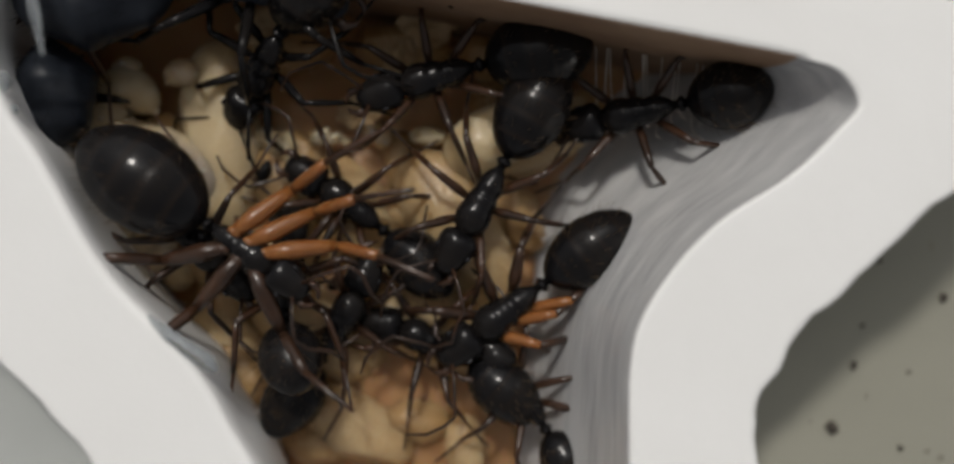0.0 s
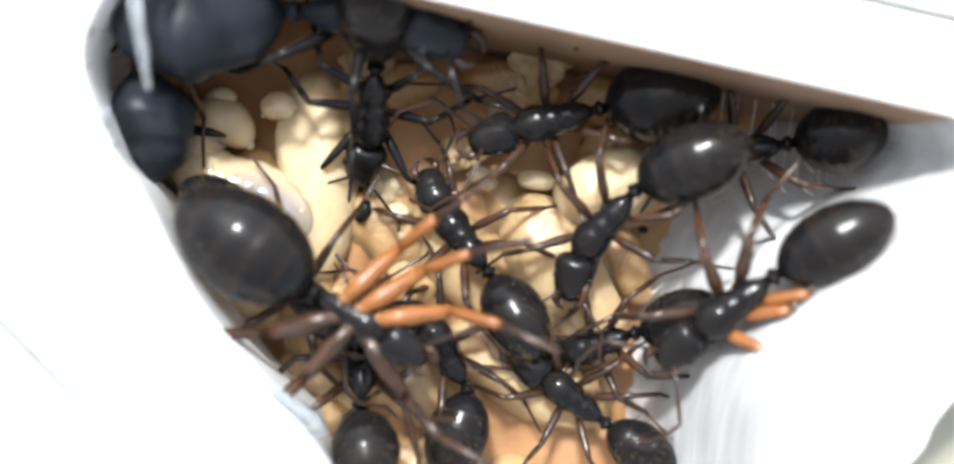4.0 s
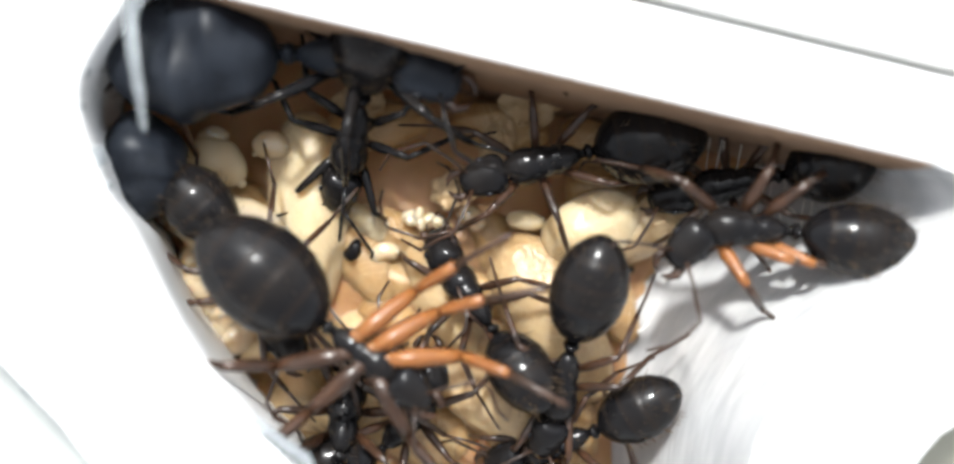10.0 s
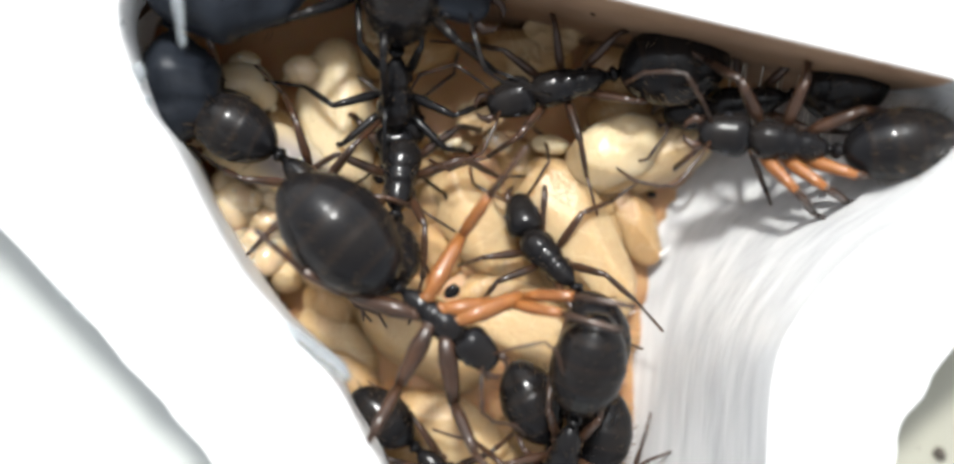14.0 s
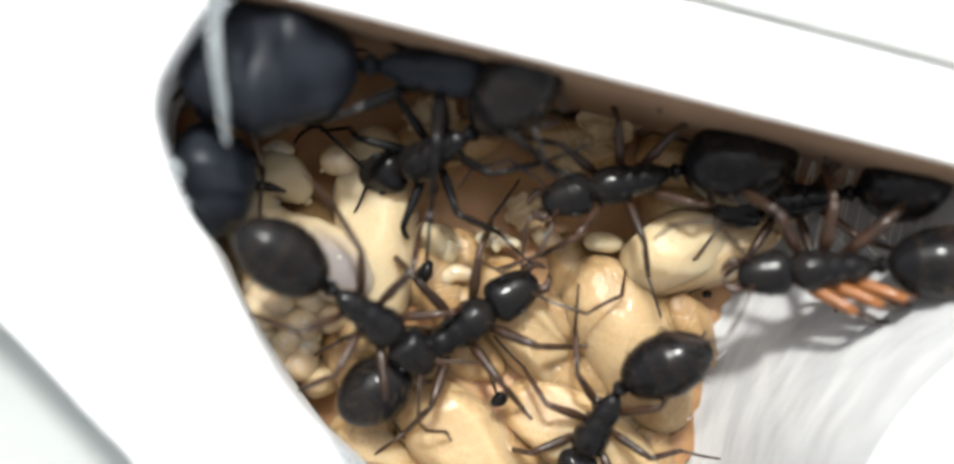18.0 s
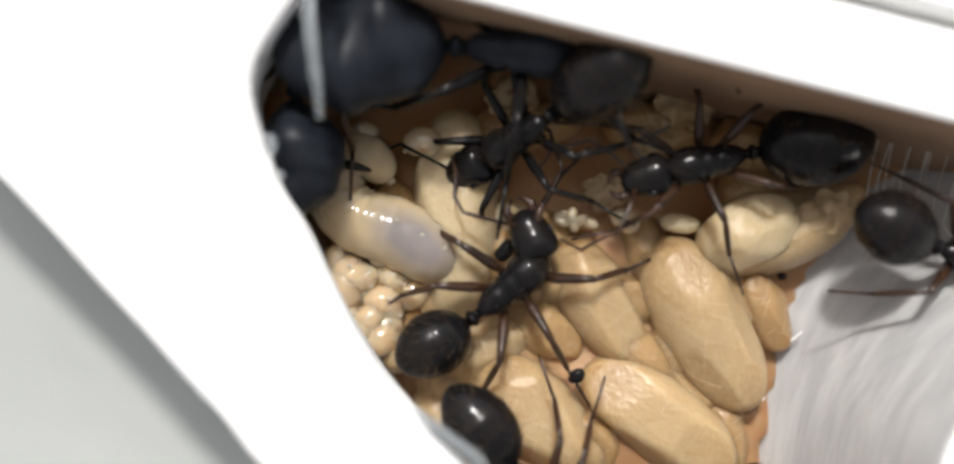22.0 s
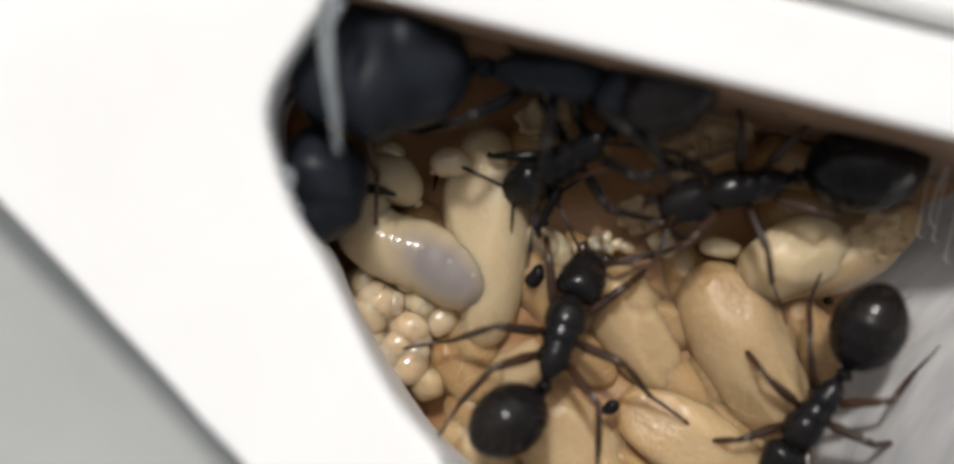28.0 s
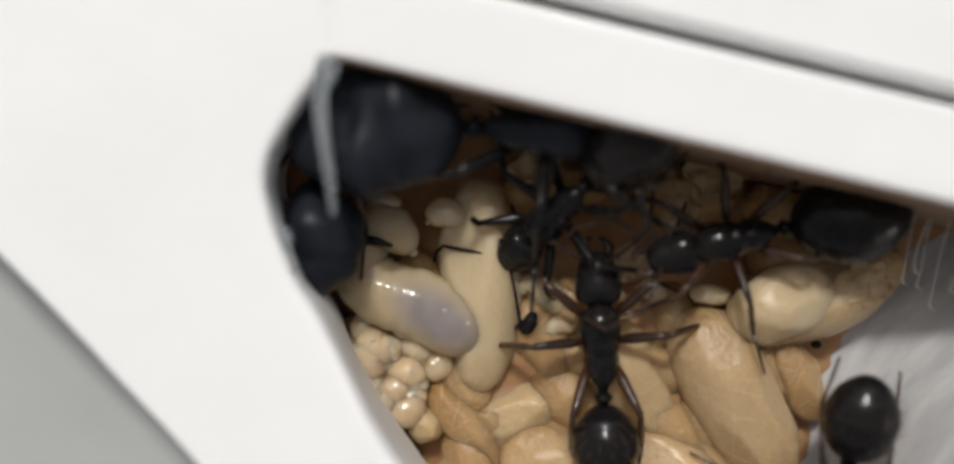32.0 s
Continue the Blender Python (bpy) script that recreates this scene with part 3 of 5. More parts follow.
def facets(bm, half, r, count=12):
    """Presses a few flat, soft-edged faces into a cocoon, as packed ones have."""
    for _ in range(count):
        u, a = rng.uniform(-0.7, 0.7), rng.uniform(0, math.tau)
        c = math.sqrt(1 - u * u * 0.6)
        n = Vector((u * r / half * 1.2, math.cos(a) * c, math.sin(a) * c)).normalized()
        top = max(v.co.dot(n) for v in bm.verts)
        level = top - r * rng.uniform(0.08, 0.19)
        for v in bm.verts:
            over = v.co.dot(n) - level
            if over > 0:
                v.co -= n * over * 0.95


def creases(bm, amount, size, seed):
    """Papery dents with ridges between them, drawn out along the cocoon."""
    bm.normal_update()
    for v in bm.verts:
        q = Vector((v.co.x * 0.3, v.co.y, v.co.z)) / size + Vector((seed, -seed, seed * 0.3))
        v.co -= v.normal * amount * (1.0 - 2.0 * abs(noise.noise(q)))


def cocoon(p0, p1, w, z=-9.6, mat=None, label="tan silk ant cocoon lying among others", tilt=0.0, spot=False):
    a, b = Vector((*p0, z)), Vector((*p1, z))
    half = (b - a).length / 2
    bm = egg_shape(half * MM, w / 2 * MM, w / 2.15 * MM, 48, 44, spindle)
    facets(bm, half * MM, w / 2 * MM)
    shift(bm, 0.00004, 0.0034, rng.uniform(0, 50))
    creases(bm, 0.000025, 0.0013, rng.uniform(0, 50))
    ob = empty("cocoon", pose(0, 0, 0))
    part("shell", bm, mat or silk, ob)
    if half > 1.5:
        bm = bmesh.new()
        for k in range(26):
            u0, a0, du, da = rng.uniform(-0.8, 0.6), rng.uniform(0, 6.28), rng.uniform(-0.5, 0.5), rng.uniform(0.4, 1.3)
            line = []
            for q in range(7):
                u, g = max(-0.93, min(0.93, u0 + du * q / 6)), a0 + da * q / 6
                r = math.sqrt(1 - u * u) * spindle(u) * 0.995
                line.append(Vector((u * half, math.sin(g) * r * w / 2, math.cos(g) * r * w / 2.15)) * MM)
            tube(line, [0.010 * MM] * 7, 4, bm)
        tagged(part("silk_wrap", bm, fibre, ob, "fine pale silk fibres wound round it"), kind="stuff")
    if spot:
        bm = egg_shape(0.10 * half * MM, 0.13 * w * MM, 0.12 * w * MM, 12, 8)
        shift(bm, 0.0001, 0.0004, half)
        part("meconium_spot", bm, stain, ob, "darker brown tip").matrix_basis = at(half * 0.94, 0, 0)
    c = (a + b) / 2
    ob.matrix_basis = pose(c.x * MM, c.y * MM, c.z * MM, rng.uniform(0, 90), tilt, math.degrees(math.atan2(b.y - a.y, b.x - a.x)))
    return tagged(ob, label, "cocoon", "cocoons in the brood pile")


CREAM, LOW = "cream-tan silk ant cocoon lying among others", "orange-tan silk ant cocoon low in the brood pile"
for p0, p1, w, z, spot in (
        ((0.9, -4.0), (6.1, -13.1), 4.9, -10.1, True), ((-4.2, -4.0), (-0.1, -10.7), 4.2, -10.5, False), ((-2.9, -11.0), (5.2, -16.4), 5.0, -10.5, False),
        ((-8.4, -10.8), (-2.0, -16.8), 4.9, -10.7, False), ((3.7, -5.2), (12.4, -1.3), 4.7, -10.6, False), ((3.2, -19.2), (3.5, -23.4), 2.5, -10.6, False),
        ((-11.4, -10.5), (-4.6, -9.0), 3.4, -11.0, False), ((-13.6, -10.1), (-11.8, -10.7), 2.3, -10.4, False), ((-11.9, -12.4), (-8.0, -16.4), 3.4, -10.9, False),
        ((-6.6, -17.5), (0.2, -21.8), 4.2, -10.8, False), ((-3.0, -24), (2.6, -28), 4.4, -10.8, False), ((-17.0, -4.6), (-14.0, -8.6), 3.4, -11.2, False)):
    cocoon(p0, p1, w, z, None, CREAM, rng.uniform(-4, 4), spot)
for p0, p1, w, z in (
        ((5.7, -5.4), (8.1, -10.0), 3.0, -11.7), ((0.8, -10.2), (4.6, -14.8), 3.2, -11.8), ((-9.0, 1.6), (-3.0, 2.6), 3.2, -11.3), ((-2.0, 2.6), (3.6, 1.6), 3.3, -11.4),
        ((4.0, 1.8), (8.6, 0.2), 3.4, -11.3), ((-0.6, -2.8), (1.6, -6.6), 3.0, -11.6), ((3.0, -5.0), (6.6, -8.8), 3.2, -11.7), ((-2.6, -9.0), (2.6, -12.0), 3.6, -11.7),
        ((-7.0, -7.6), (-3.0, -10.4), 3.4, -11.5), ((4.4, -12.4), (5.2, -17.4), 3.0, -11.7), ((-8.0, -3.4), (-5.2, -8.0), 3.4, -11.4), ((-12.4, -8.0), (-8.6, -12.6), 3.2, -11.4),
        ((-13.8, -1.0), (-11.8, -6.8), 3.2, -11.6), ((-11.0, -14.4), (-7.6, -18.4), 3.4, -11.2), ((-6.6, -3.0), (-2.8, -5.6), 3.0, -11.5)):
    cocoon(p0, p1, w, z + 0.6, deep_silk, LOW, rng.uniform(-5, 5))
r4 = random.Random(5)
for x, y in ((-9.6, -1.6), (-12.6, -6.6), (-9.0, -10.6), (-10.6, -8.2), (-4.6, -6.4), (3.4, -8.6), (-7.0, -12.6), (-0.6, -7.2), (2.0, -10.4), (-2.6, -14.8), (5.0, -10.6), (0.6, -19.6), (-5.4, -20.6), (3.0, -15.0), (-10.2, -12.4), (6.4, -1.4)):
    a = r4.uniform(-1.2, 0.2)
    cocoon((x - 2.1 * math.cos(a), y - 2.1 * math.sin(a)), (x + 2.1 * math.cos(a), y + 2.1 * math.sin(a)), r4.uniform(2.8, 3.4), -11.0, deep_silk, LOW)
cocoon((3.1, -4.9), (8.3, -2.4), 4.1, -9.3, pale_silk, "pale pupa inside a torn cocoon beside the tan ones")
cocoon((-9.9, 2.9), (-9.9, -8.6), 4.7, -10.2, pale_silk, "long pale pupa lying beside a larva")
cocoon((-7.4, -2.6), (-5.0, -4.4), 2.0, -10.3, pale_silk, "small pale pupa in the brood pile")
cocoon((1.0, -3.1), (3.2, -3.3), 1.2, -9.4, pale_silk, "small pale scrap of pupa held by an ant")


def larva(pts, radii, label, z=-9.4, skin=None, bumps=0, head=True):
    """A soft ringed body along pts, with a row of glossy knobs on its back."""
    path = spline([(x, y, z) for x, y in pts], 8)
    n = len(path)
    root = empty("larva", pose(0, 0, 0))
    size = []
    cap = min(0.5, max(0.14, 0.9 * max(radii) / sum((q - p).length for p, q in zip(path, path[1:]))))
    for i in range(n):
        u = i / (n - 1)
        r = float(np.interp(u, np.linspace(0, 1, len(radii)), radii))
        e = min(1.0, min(u, 1 - u) / cap)
        ends = math.sqrt(1 - (1 - e) ** 2)
        size.append(MM * r * max(0.05, ends) * (1 + 0.018 * math.cos(math.tau * 1.1 * n / 8 * 2 * u)))
    bm = tube([p * MM for p in path], size, 22)
    shift(bm, 0.00003, 0.0009, pts[0][0])
    part("skin", bm, skin or larva_skin, root)
    for k in range(bumps):
        i = int(n * (0.36 + 0.52 * k / max(1, bumps - 1)))
        r = size[i] / MM
        bm = egg_shape(0.13 * MM, 0.11 * MM, 0.09 * MM, 10, 8)
        part("knob", bm, knob_skin, root, "tiny glossy knob").matrix_basis = at(path[i].x + 0.12 * r, path[i].y + 0.30 * r, path[i].z + 0.94 * r)
    if head:
        r = radii[0]
        bm = egg_shape(r * 0.30 * MM, r * 0.26 * MM, r * 0.24 * MM, 10, 8)
        part("head", bm, pale_silk, root, "small pale brown head").matrix_basis = at(path[0].x, path[0].y, path[0].z + r * 0.1, 30)
    return tagged(root, label, "larva", "larvae in the brood pile")


larva([(-13.3, -1.1), (-14.5, 0.1), (-15.8, -0.2), (-16.2, -1.8), (-15.1, -3.1), (-13.1, -3.8), (-11.0, -4.9), (-9.5, -5.6)], [0.9, 1.3, 1.5, 1.6, 1.75, 1.85, 1.75, 1.3], "fat translucent cream larva with a greyish gut", -9.3, larva_gut, 7)
larva([(-12.5, 0.5), (-11.7, 1.0), (-10.6, 0.6)], [0.6, 0.85, 0.7], "small translucent larva beside a pale pupa", -9.1, egg_skin, 2)
larva([(-15.6, 1.2), (-14.8, 1.6), (-14.0, 1.2)], [0.4, 0.5, 0.4], "tiny glossy larva beside a pale pupa", -9.2, egg_skin, 1, False)
larva([(-1.6, -2.8), (-0.8, -3.0), (-0.3, -3.7)], [0.45, 0.6, 0.5], "tiny curled glossy larva between cocoons", -9.6, egg_skin, 2)
larva([(-8.0, -3.4), (-7.4, -2.7), (-6.6, -3.1), (-6.3, -3.9)], [0.35, 0.55, 0.6, 0.4], "small curled cream larva by a shell fragment", -9.7, larva_skin, 1)
larva([(-6.4, -5.3), (-5.6, -4.8), (-4.8, -5.0)], [0.35, 0.5, 0.4], "tiny glossy larva between cocoons", -9.5, egg_skin, 2)
for k in range(22):
    x, y = -14.7 + 2.1 * math.cos(k * 2.4) * math.sqrt(k / 22) * 1.1, -7.2 + 2.8 * math.sin(k * 2.4) * math.sqrt(k / 22) * 1.1
    r = rng.uniform(0.6, 1.15)
    a = rng.uniform(0, 6.28)
    d = (math.cos(a) * r * 1.0, math.sin(a) * r * 1.0)
    larva([(x - d[0], y - d[1]), (x + d[1] * 0.5, y - d[0] * 0.5), (x + d[0], y + d[1])], [r * 0.8, r, r * 0.7], "small glassy cream larva in a clump", -9.9 + 0.14 * (k % 4) - 0.015 * k, egg_skin, 1 + k % 2, False)
for k in range(6):
    bm = egg_shape(0.45 * MM, 0.3 * MM, 0.3 * MM, 12, 8)
    ob = part("ant_egg", bm, egg_skin)
    ob.matrix_basis = at(-4.1 + 0.5 * (k % 4) + rng.uniform(-0.2, 0.2), -3.2 + 0.45 * (k // 4) + rng.uniform(-0.2, 0.2), -9.3, rng.uniform(0, 180))
    tagged(ob, "tiny glossy white egg in a heap", "egg", "egg heap")


def crumb(x, y, z, r, label):
    bm = egg_shape(r * MM, r * 0.75 * MM, r * 0.5 * MM, 12, 8)
    shift(bm, 0.0004, 0.0006, x)
    ob = part("debris_crumb", bm, black)
    ob.matrix_basis = at(x, y, z, 40)
    tagged(ob, label, "debris")


def scrap(x, y, z, r, turn, label):
    """A crumpled bit of shed silk: a thin sheet with folds and two sides."""
    bm = bmesh.new()
    n = 14
    grid2 = [[bm.verts.new((0, 0, 0)) for _ in range(n)] for _ in range(n)]
    for a in range(n):
        for b in range(n):
            u, v = a / (n - 1) * 2 - 1, b / (n - 1) * 2 - 1
            edge = 1 + 0.3 * noise.noise((u * 2.2 + x, v * 2.2, y))
            fold = 0.55 * abs(noise.noise((u * 1.6, v * 1.6 + x, 4))) + 0.25 * noise.noise((u * 4, v * 4, x))
            grid2[a][b].co = Vector((u * edge * math.sqrt(1 - v * v / 2), v * edge * 0.75 * math.sqrt(1 - u * u / 2), fold)) * r * MM
    faces = [bm.faces.new((grid2[a][b], grid2[a + 1][b], grid2[a + 1][b + 1], grid2[a][b + 1])) for a in range(n - 1) for b in range(n - 1)]
    bm.normal_update()
    lower = {v: bm.verts.new(v.co - v.normal * 0.00005) for row in grid2 for v in row}
    for f in faces:
        bm.faces.new([lower[v] for v in reversed(f.verts)])
    rim = grid2[0] + [row[-1] for row in grid2[1:]] + grid2[-1][-2::-1] + [row[0] for row in grid2[-2:0:-1]]
    for p, q in zip(rim, rim[1:] + rim[:1]):
        bm.faces.new((p, q, lower[q], lower[p]))
    ob = part("cocoon_scrap", bm, scrap_silk)
    ob.matrix_basis = at(x, y, z, turn)
    tagged(ob, label, "cocoon scrap", "shed cocoon scraps")


scrap(-6.8, 3.4, -9.4, 1.5, 30, "crumpled pale scrap of shed cocoon under the ants")
scrap(2.4, 3.2, -9.4, 1.7, -20, "crumpled pale scrap of shed cocoon by the wall")
scrap(0.6, 1.2, -9.6, 1.2, 70, "small pale scrap of shed cocoon by the wall")
scrap(-1.8, -1.6, -9.9, 1.3, 15, "thin pale shed skin between cocoons")
scrap(9.6, -2.6, -8.8, 1.6, 200, "torn flap of tan cocoon round a pale pupa")
crumb(-7.2, -4.7, -9.1, 0.62, "black shell fragment lying on the pupae")
crumb(-3.5, -11.3, -8.4, 0.36, "black crumb stuck on a cocoon")
crumb(7.9, -6.0, -11.0, 0.2, "black crumb at the foot of the slope")
strand("silk_fleck", [(7.3, -9.6, -10.9), (7.8, -9.2, -10.7), (8.3, -9.4, -10.6), (8.9, -8.9, -10.5)], [0.05, 0.10, 0.07, 0.03], "crumpled white silk fleck at the foot of the slope", "fleck", plaster)
strand("silk_thread", [(5.2, -13.3, -10.4), (6.0, -13.0, -10.2), (6.9, -12.5, -10.4)], [0.06, 0.07, 0.04], "short white silk thread on a cocoon", "thread", plaster)
strand("leg_stub", [(-16.9, -0.2, -7.8), (-15.6, -0.4, -7.7), (-14.9, -0.5, -7.65), (-14.2, -0.7, -7.6)], [0.32, 0.27, 0.22, 0.08], "dark ant leg lying across a pale larva", "ant leg", black)
r3 = random.Random(21)
for k in range(13):
    x = (11.6, 12.1, 12.3, 13.2, 13.9, 14.1, 14.3, 15.0, 15.6, 15.8, 16.7, 17.2, 18.3)[k] + r3.uniform(-0.2, 0.2)
    y = 3.6 - 0.225 * x
    a, b = r3.uniform(-0.22, 0.22), r3.uniform(-0.3, 0.35)
    h = r3.uniform(2.6, 4.2)
    w = r3.uniform(0.7, 1.3)
    strand("silk_thread", [(x, y, -6.2), (x + a * 0.5, y - h * 0.35, -7.2), (x + a, y - h * 0.8, -8.1), (x + b, y - h, -8.4 + 0.22 * (x - 12)), (x + b + 0.3, y - h - 0.25, -8.5 + 0.22 * (x - 12))], [0.035 * w, 0.03 * w, 0.045 * w, 0.11 * w, 0.03 * w], "thin whitish silk thread strung from the wall to the slope", "thread", film)


# ---- ants ----
ants, sizes = {}, {}


def leg_meshes(s, side, fore, up, thick, reach):
    """Points of one leg from the hip: femur, tibia, tarsus. fore: forward lean in degrees; up: knees towards the belly's side."""
    zf = -1.0 if up else 1.0
    a = radians(90 - fore) * side
    d = Vector((math.cos(a), math.sin(a), 0))
    l1, l2, l3 = 2.95 * s * reach, 2.8 * s * reach, 2.3 * s * reach
    knee = d * l1 * 0.82 + Vector((0, 0, 1.25 * s * zf))
    b = radians(90 - fore * 1.35) * side
    e = Vector((math.cos(b), math.sin(b), 0))
    ankle = knee + e * l2 * 0.60 + Vector((0, 0, -1.9 * s * zf))
    c = radians(90 - fore * 1.6) * side
    g = Vector((math.cos(c), math.sin(c), 0))
    toe = ankle + g * l3 * 0.95 + Vector((0, 0, -0.55 * s * zf))
    t = 0.205 * s * thick
    femur = tube([p * MM for p in (Vector((0, 0, 0)), knee * 0.35, knee * 0.75, knee)], [MM * t * k for k in (0.8, 1.25, 1.0, 0.75)], 8)
    tibia = tube([p * MM for p in (knee, knee.lerp(ankle, 0.3), knee.lerp(ankle, 0.7), ankle)], [MM * t * k for k in (0.6, 0.8, 0.75, 0.6)], 8)
    mid = [ankle.lerp(toe, k) + Vector((0, 0, 0.1 * s * math.sin(k * 3.1))) for k in (0, 0.45, 0.62, 0.78, 0.92, 1)]
    tarsus = tube([p * MM for p in mid], [MM * t * k for k in (0.45, 0.38, 0.42, 0.34, 0.38, 0.2)], 6)
    return femur, tibia, tarsus


def trunk(u):
    """Section of the mesosoma: broad rounded pronotum, two sutures, slim sloping propodeum."""
    u = max(-0.999, min(0.999, u))
    k = math.sqrt((1 - abs(u) ** 3.0) / (1 - u * u)) * float(np.interp(u, (-1, -0.5, -0.15, 0.2, 0.6, 1), (0.62, 0.72, 0.78, 0.92, 1.02, 0.80)))
    return k - 0.09 * math.exp(-((u - 0.12) / 0.07) ** 2) - 0.12 * math.exp(-((u + 0.25) / 0.08) ** 2)


def ant(name, s=1.0, gs=1.0, label="", body=None, legs=None, up=False, gw=1.42, thick=1.0, femur_mat=None, plan=None, reach=1.0):
    body, legs = body or black, legs or leg_brown
    root = empty("ant", at(0, 0, -7))
    # mesosoma: three lobes with a saddle
    bm = egg_shape(2.05 * s * MM, 1.0 * s * MM, 0.98 * s * MM, 26, 34, trunk)
    shift(bm, 0.00003, 0.0006, s)
    thorax = part("thorax", bm, body, root)
    bm = bmesh.new()
    r5 = random.Random(name + "hair")
    for k in range(34):
        u, a = r5.uniform(-0.9, 0.9), r5.uniform(-1.5, 1.5)
        w = math.sqrt(1 - u * u)
        p = Vector((u * 2.0, math.sin(a) * w * 0.70, math.cos(a) * w * 0.76)) * s
        q = p + Vector((r5.uniform(-0.3, 0.3), math.sin(a), math.cos(a))).normalized() * r5.uniform(0.25, 0.5) * s
        tube([p * MM * 0.98, q * MM], [0.014 * MM, 0.005 * MM], 3, bm)
    tagged(part("bristles", bm, black if body is hazed else bristle, thorax, "fine upright hairs"), kind="stuff")
    # petiole scale
    bm = egg_shape(0.26 * s * MM, 0.42 * s * MM, 0.62 * s * MM, 12, 8)
    tube([Vector((-0.7 * s, 0, -0.1 * s)) * MM, Vector((0, 0, -0.2 * s)) * MM, Vector((0.6 * s, 0, -0.1 * s)) * MM], [0.2 * s * MM, 0.26 * s * MM, 0.24 * s * MM], 8, bm)
    ob = part("petiole", bm, body, root)
    ob.matrix_basis = at(-2.35 * s, 0, -0.1 * s)
    # gaster with overlapping plates
    ga, gb = 2.12 * gs, gw * gs
    lines = (-0.62, -0.2, 0.22, 0.6)

    ridge = 0.06 if body is hazed else 0.026

    def plates(u):
        k = (1.0 - 0.13 * max(0, -u) ** 1.6) * (1.0 - 0.06 * max(0, u) ** 2)
        for i, l in enumerate(lines):
            k += ridge / (1 + math.exp((u - l) * -60))
            k -= ridge * (1 / (1 + math.exp((u - l - 0.16) * -12)))
        return k

    bm = egg_shape(ga * MM, gb * MM, gb * 0.92 * MM, 30, 56, plates)
    if body is hazed:
        shift(bm, 0.0008, 0.0026, gs)
    for v in bm.verts:
        v.co.x -= (ga - 0.12) * MM
    gaster = part("gaster", bm, gaster_black if body is black else body, root)
    gaster.matrix_basis = at(-2.75 * s, 0, -0.05 * s)
    bm = bmesh.new()
    r2 = random.Random(name)
    for k in range(80):
        u, a = r2.uniform(-0.95, 0.7), r2.uniform(-1.9, 1.9)
        w = math.sqrt(1 - u * u)
        nrm = Vector((u * 0.6, math.sin(a) * w, math.cos(a) * w)).normalized()
        p = Vector((u * ga - ga + 0.12, math.sin(a) * w * gb, math.cos(a) * w * gb * 0.92))
        q = p + (nrm + Vector((-0.7, 0, 0))).normalized() * r2.uniform(0.3, 0.6) * s
        tube([p * MM * 0.99, p.lerp(q, 0.6) * MM, q * MM], [0.016 * MM, 0.013 * MM, 0.006 * MM], 3, bm)
    tagged(part("bristles", bm, black if body is hazed else bristle, gaster, "sparse short bristles"), kind="stuff")
    # head
    bm = egg_shape(1.26 * s * MM, 1.04 * s * MM, 0.86 * s * MM, 30, 30, lambda u: (1.0 - 0.25 * u) * math.sqrt((1 - min(0.999, abs(u)) ** 3.6) / (1 - min(0.999, abs(u)) ** 2)) * 0.93)
    for v in bm.verts:
        if v.co.x < 0:
            v.co.x += 0.10 * s * MM * math.exp(-(v.co.y / (0.35 * s * MM)) ** 2)
        v.co.x += 1.2 * s * MM
    head = part("head", bm, body, root)
    head.matrix_basis = at(1.75 * s, 0, 0.05 * s)
    for side in (-1, 1):
        bm = egg_shape(0.2 * s * MM, 0.12 * s * MM, 0.16 * s * MM, 10, 8)
        part("eye", bm, eye_black, head).matrix_basis = at(1.15 * s, side * 0.88 * s, 0.36 * s)
        bm = tube([Vector(p) * s * MM for p in ((0, 0, 0), (0.45, side * 0.12, -0.05), (0.75, -side * 0.1, -0.1), (0.9, -side * 0.38, -0.12))], [MM * s * k for k in (0.26, 0.22, 0.14, 0.04)], 8)
        part("mandible", bm, leg_brown, head).matrix_basis = at(2.15 * s, side * 0.5 * s, -0.2 * s)
        spread = r2.uniform(0.7, 1.2)
        pts = [(0, 0, 0), (0.5, side * 0.75 * spread, 0.25), (1.2, side * 1.6 * spread, 0.45), (1.5, side * 1.95 * spread, 0.45), (2.3, side * 2.0 * spread, 0.2), (3.3, side * (1.75 * spread + r2.uniform(-0.5, 0.5)), -0.2), (4.1, side * 1.4 * spread, -0.6)]
        bm = tube([Vector(p) * s * MM for p in pts], [MM * s * k for k in (0.09, 0.075, 0.1, 0.075, 0.09, 0.1, 0.06)], 7)
        part("antenna", bm, legs, head).matrix_basis = at(1.9 * s, side * 0.42 * s, 0.45 * s)
    # legs
    zf = -1 if up else 1
    for n, (hx, fore) in enumerate(((1.15, 48), (0.15, -8), (-0.85, -52))):
        for side in (-1, 1):
            fo = plan[n] if plan and side > 0 else fore + r2.uniform(-9, 9)
            bm = egg_shape(0.42 * s * MM, 0.24 * s * MM, 0.26 * s * MM, 10, 8)
            thigh = legs if plan and side < 0 else femur_mat or legs
            leg = part("leg", bm, thigh, root)
            leg.matrix_basis = at(hx * s, side * 0.55 * s, -0.5 * s * zf)
            f, t, ta = leg_meshes(s, side, fo, up, thick, reach)
            part("femur", f, thigh, leg)
            part("tibia", t, thigh if up else legs, leg)
            part("tarsus", ta, legs, leg)
    tagged(root, label, "ant", "ants in the chamber")
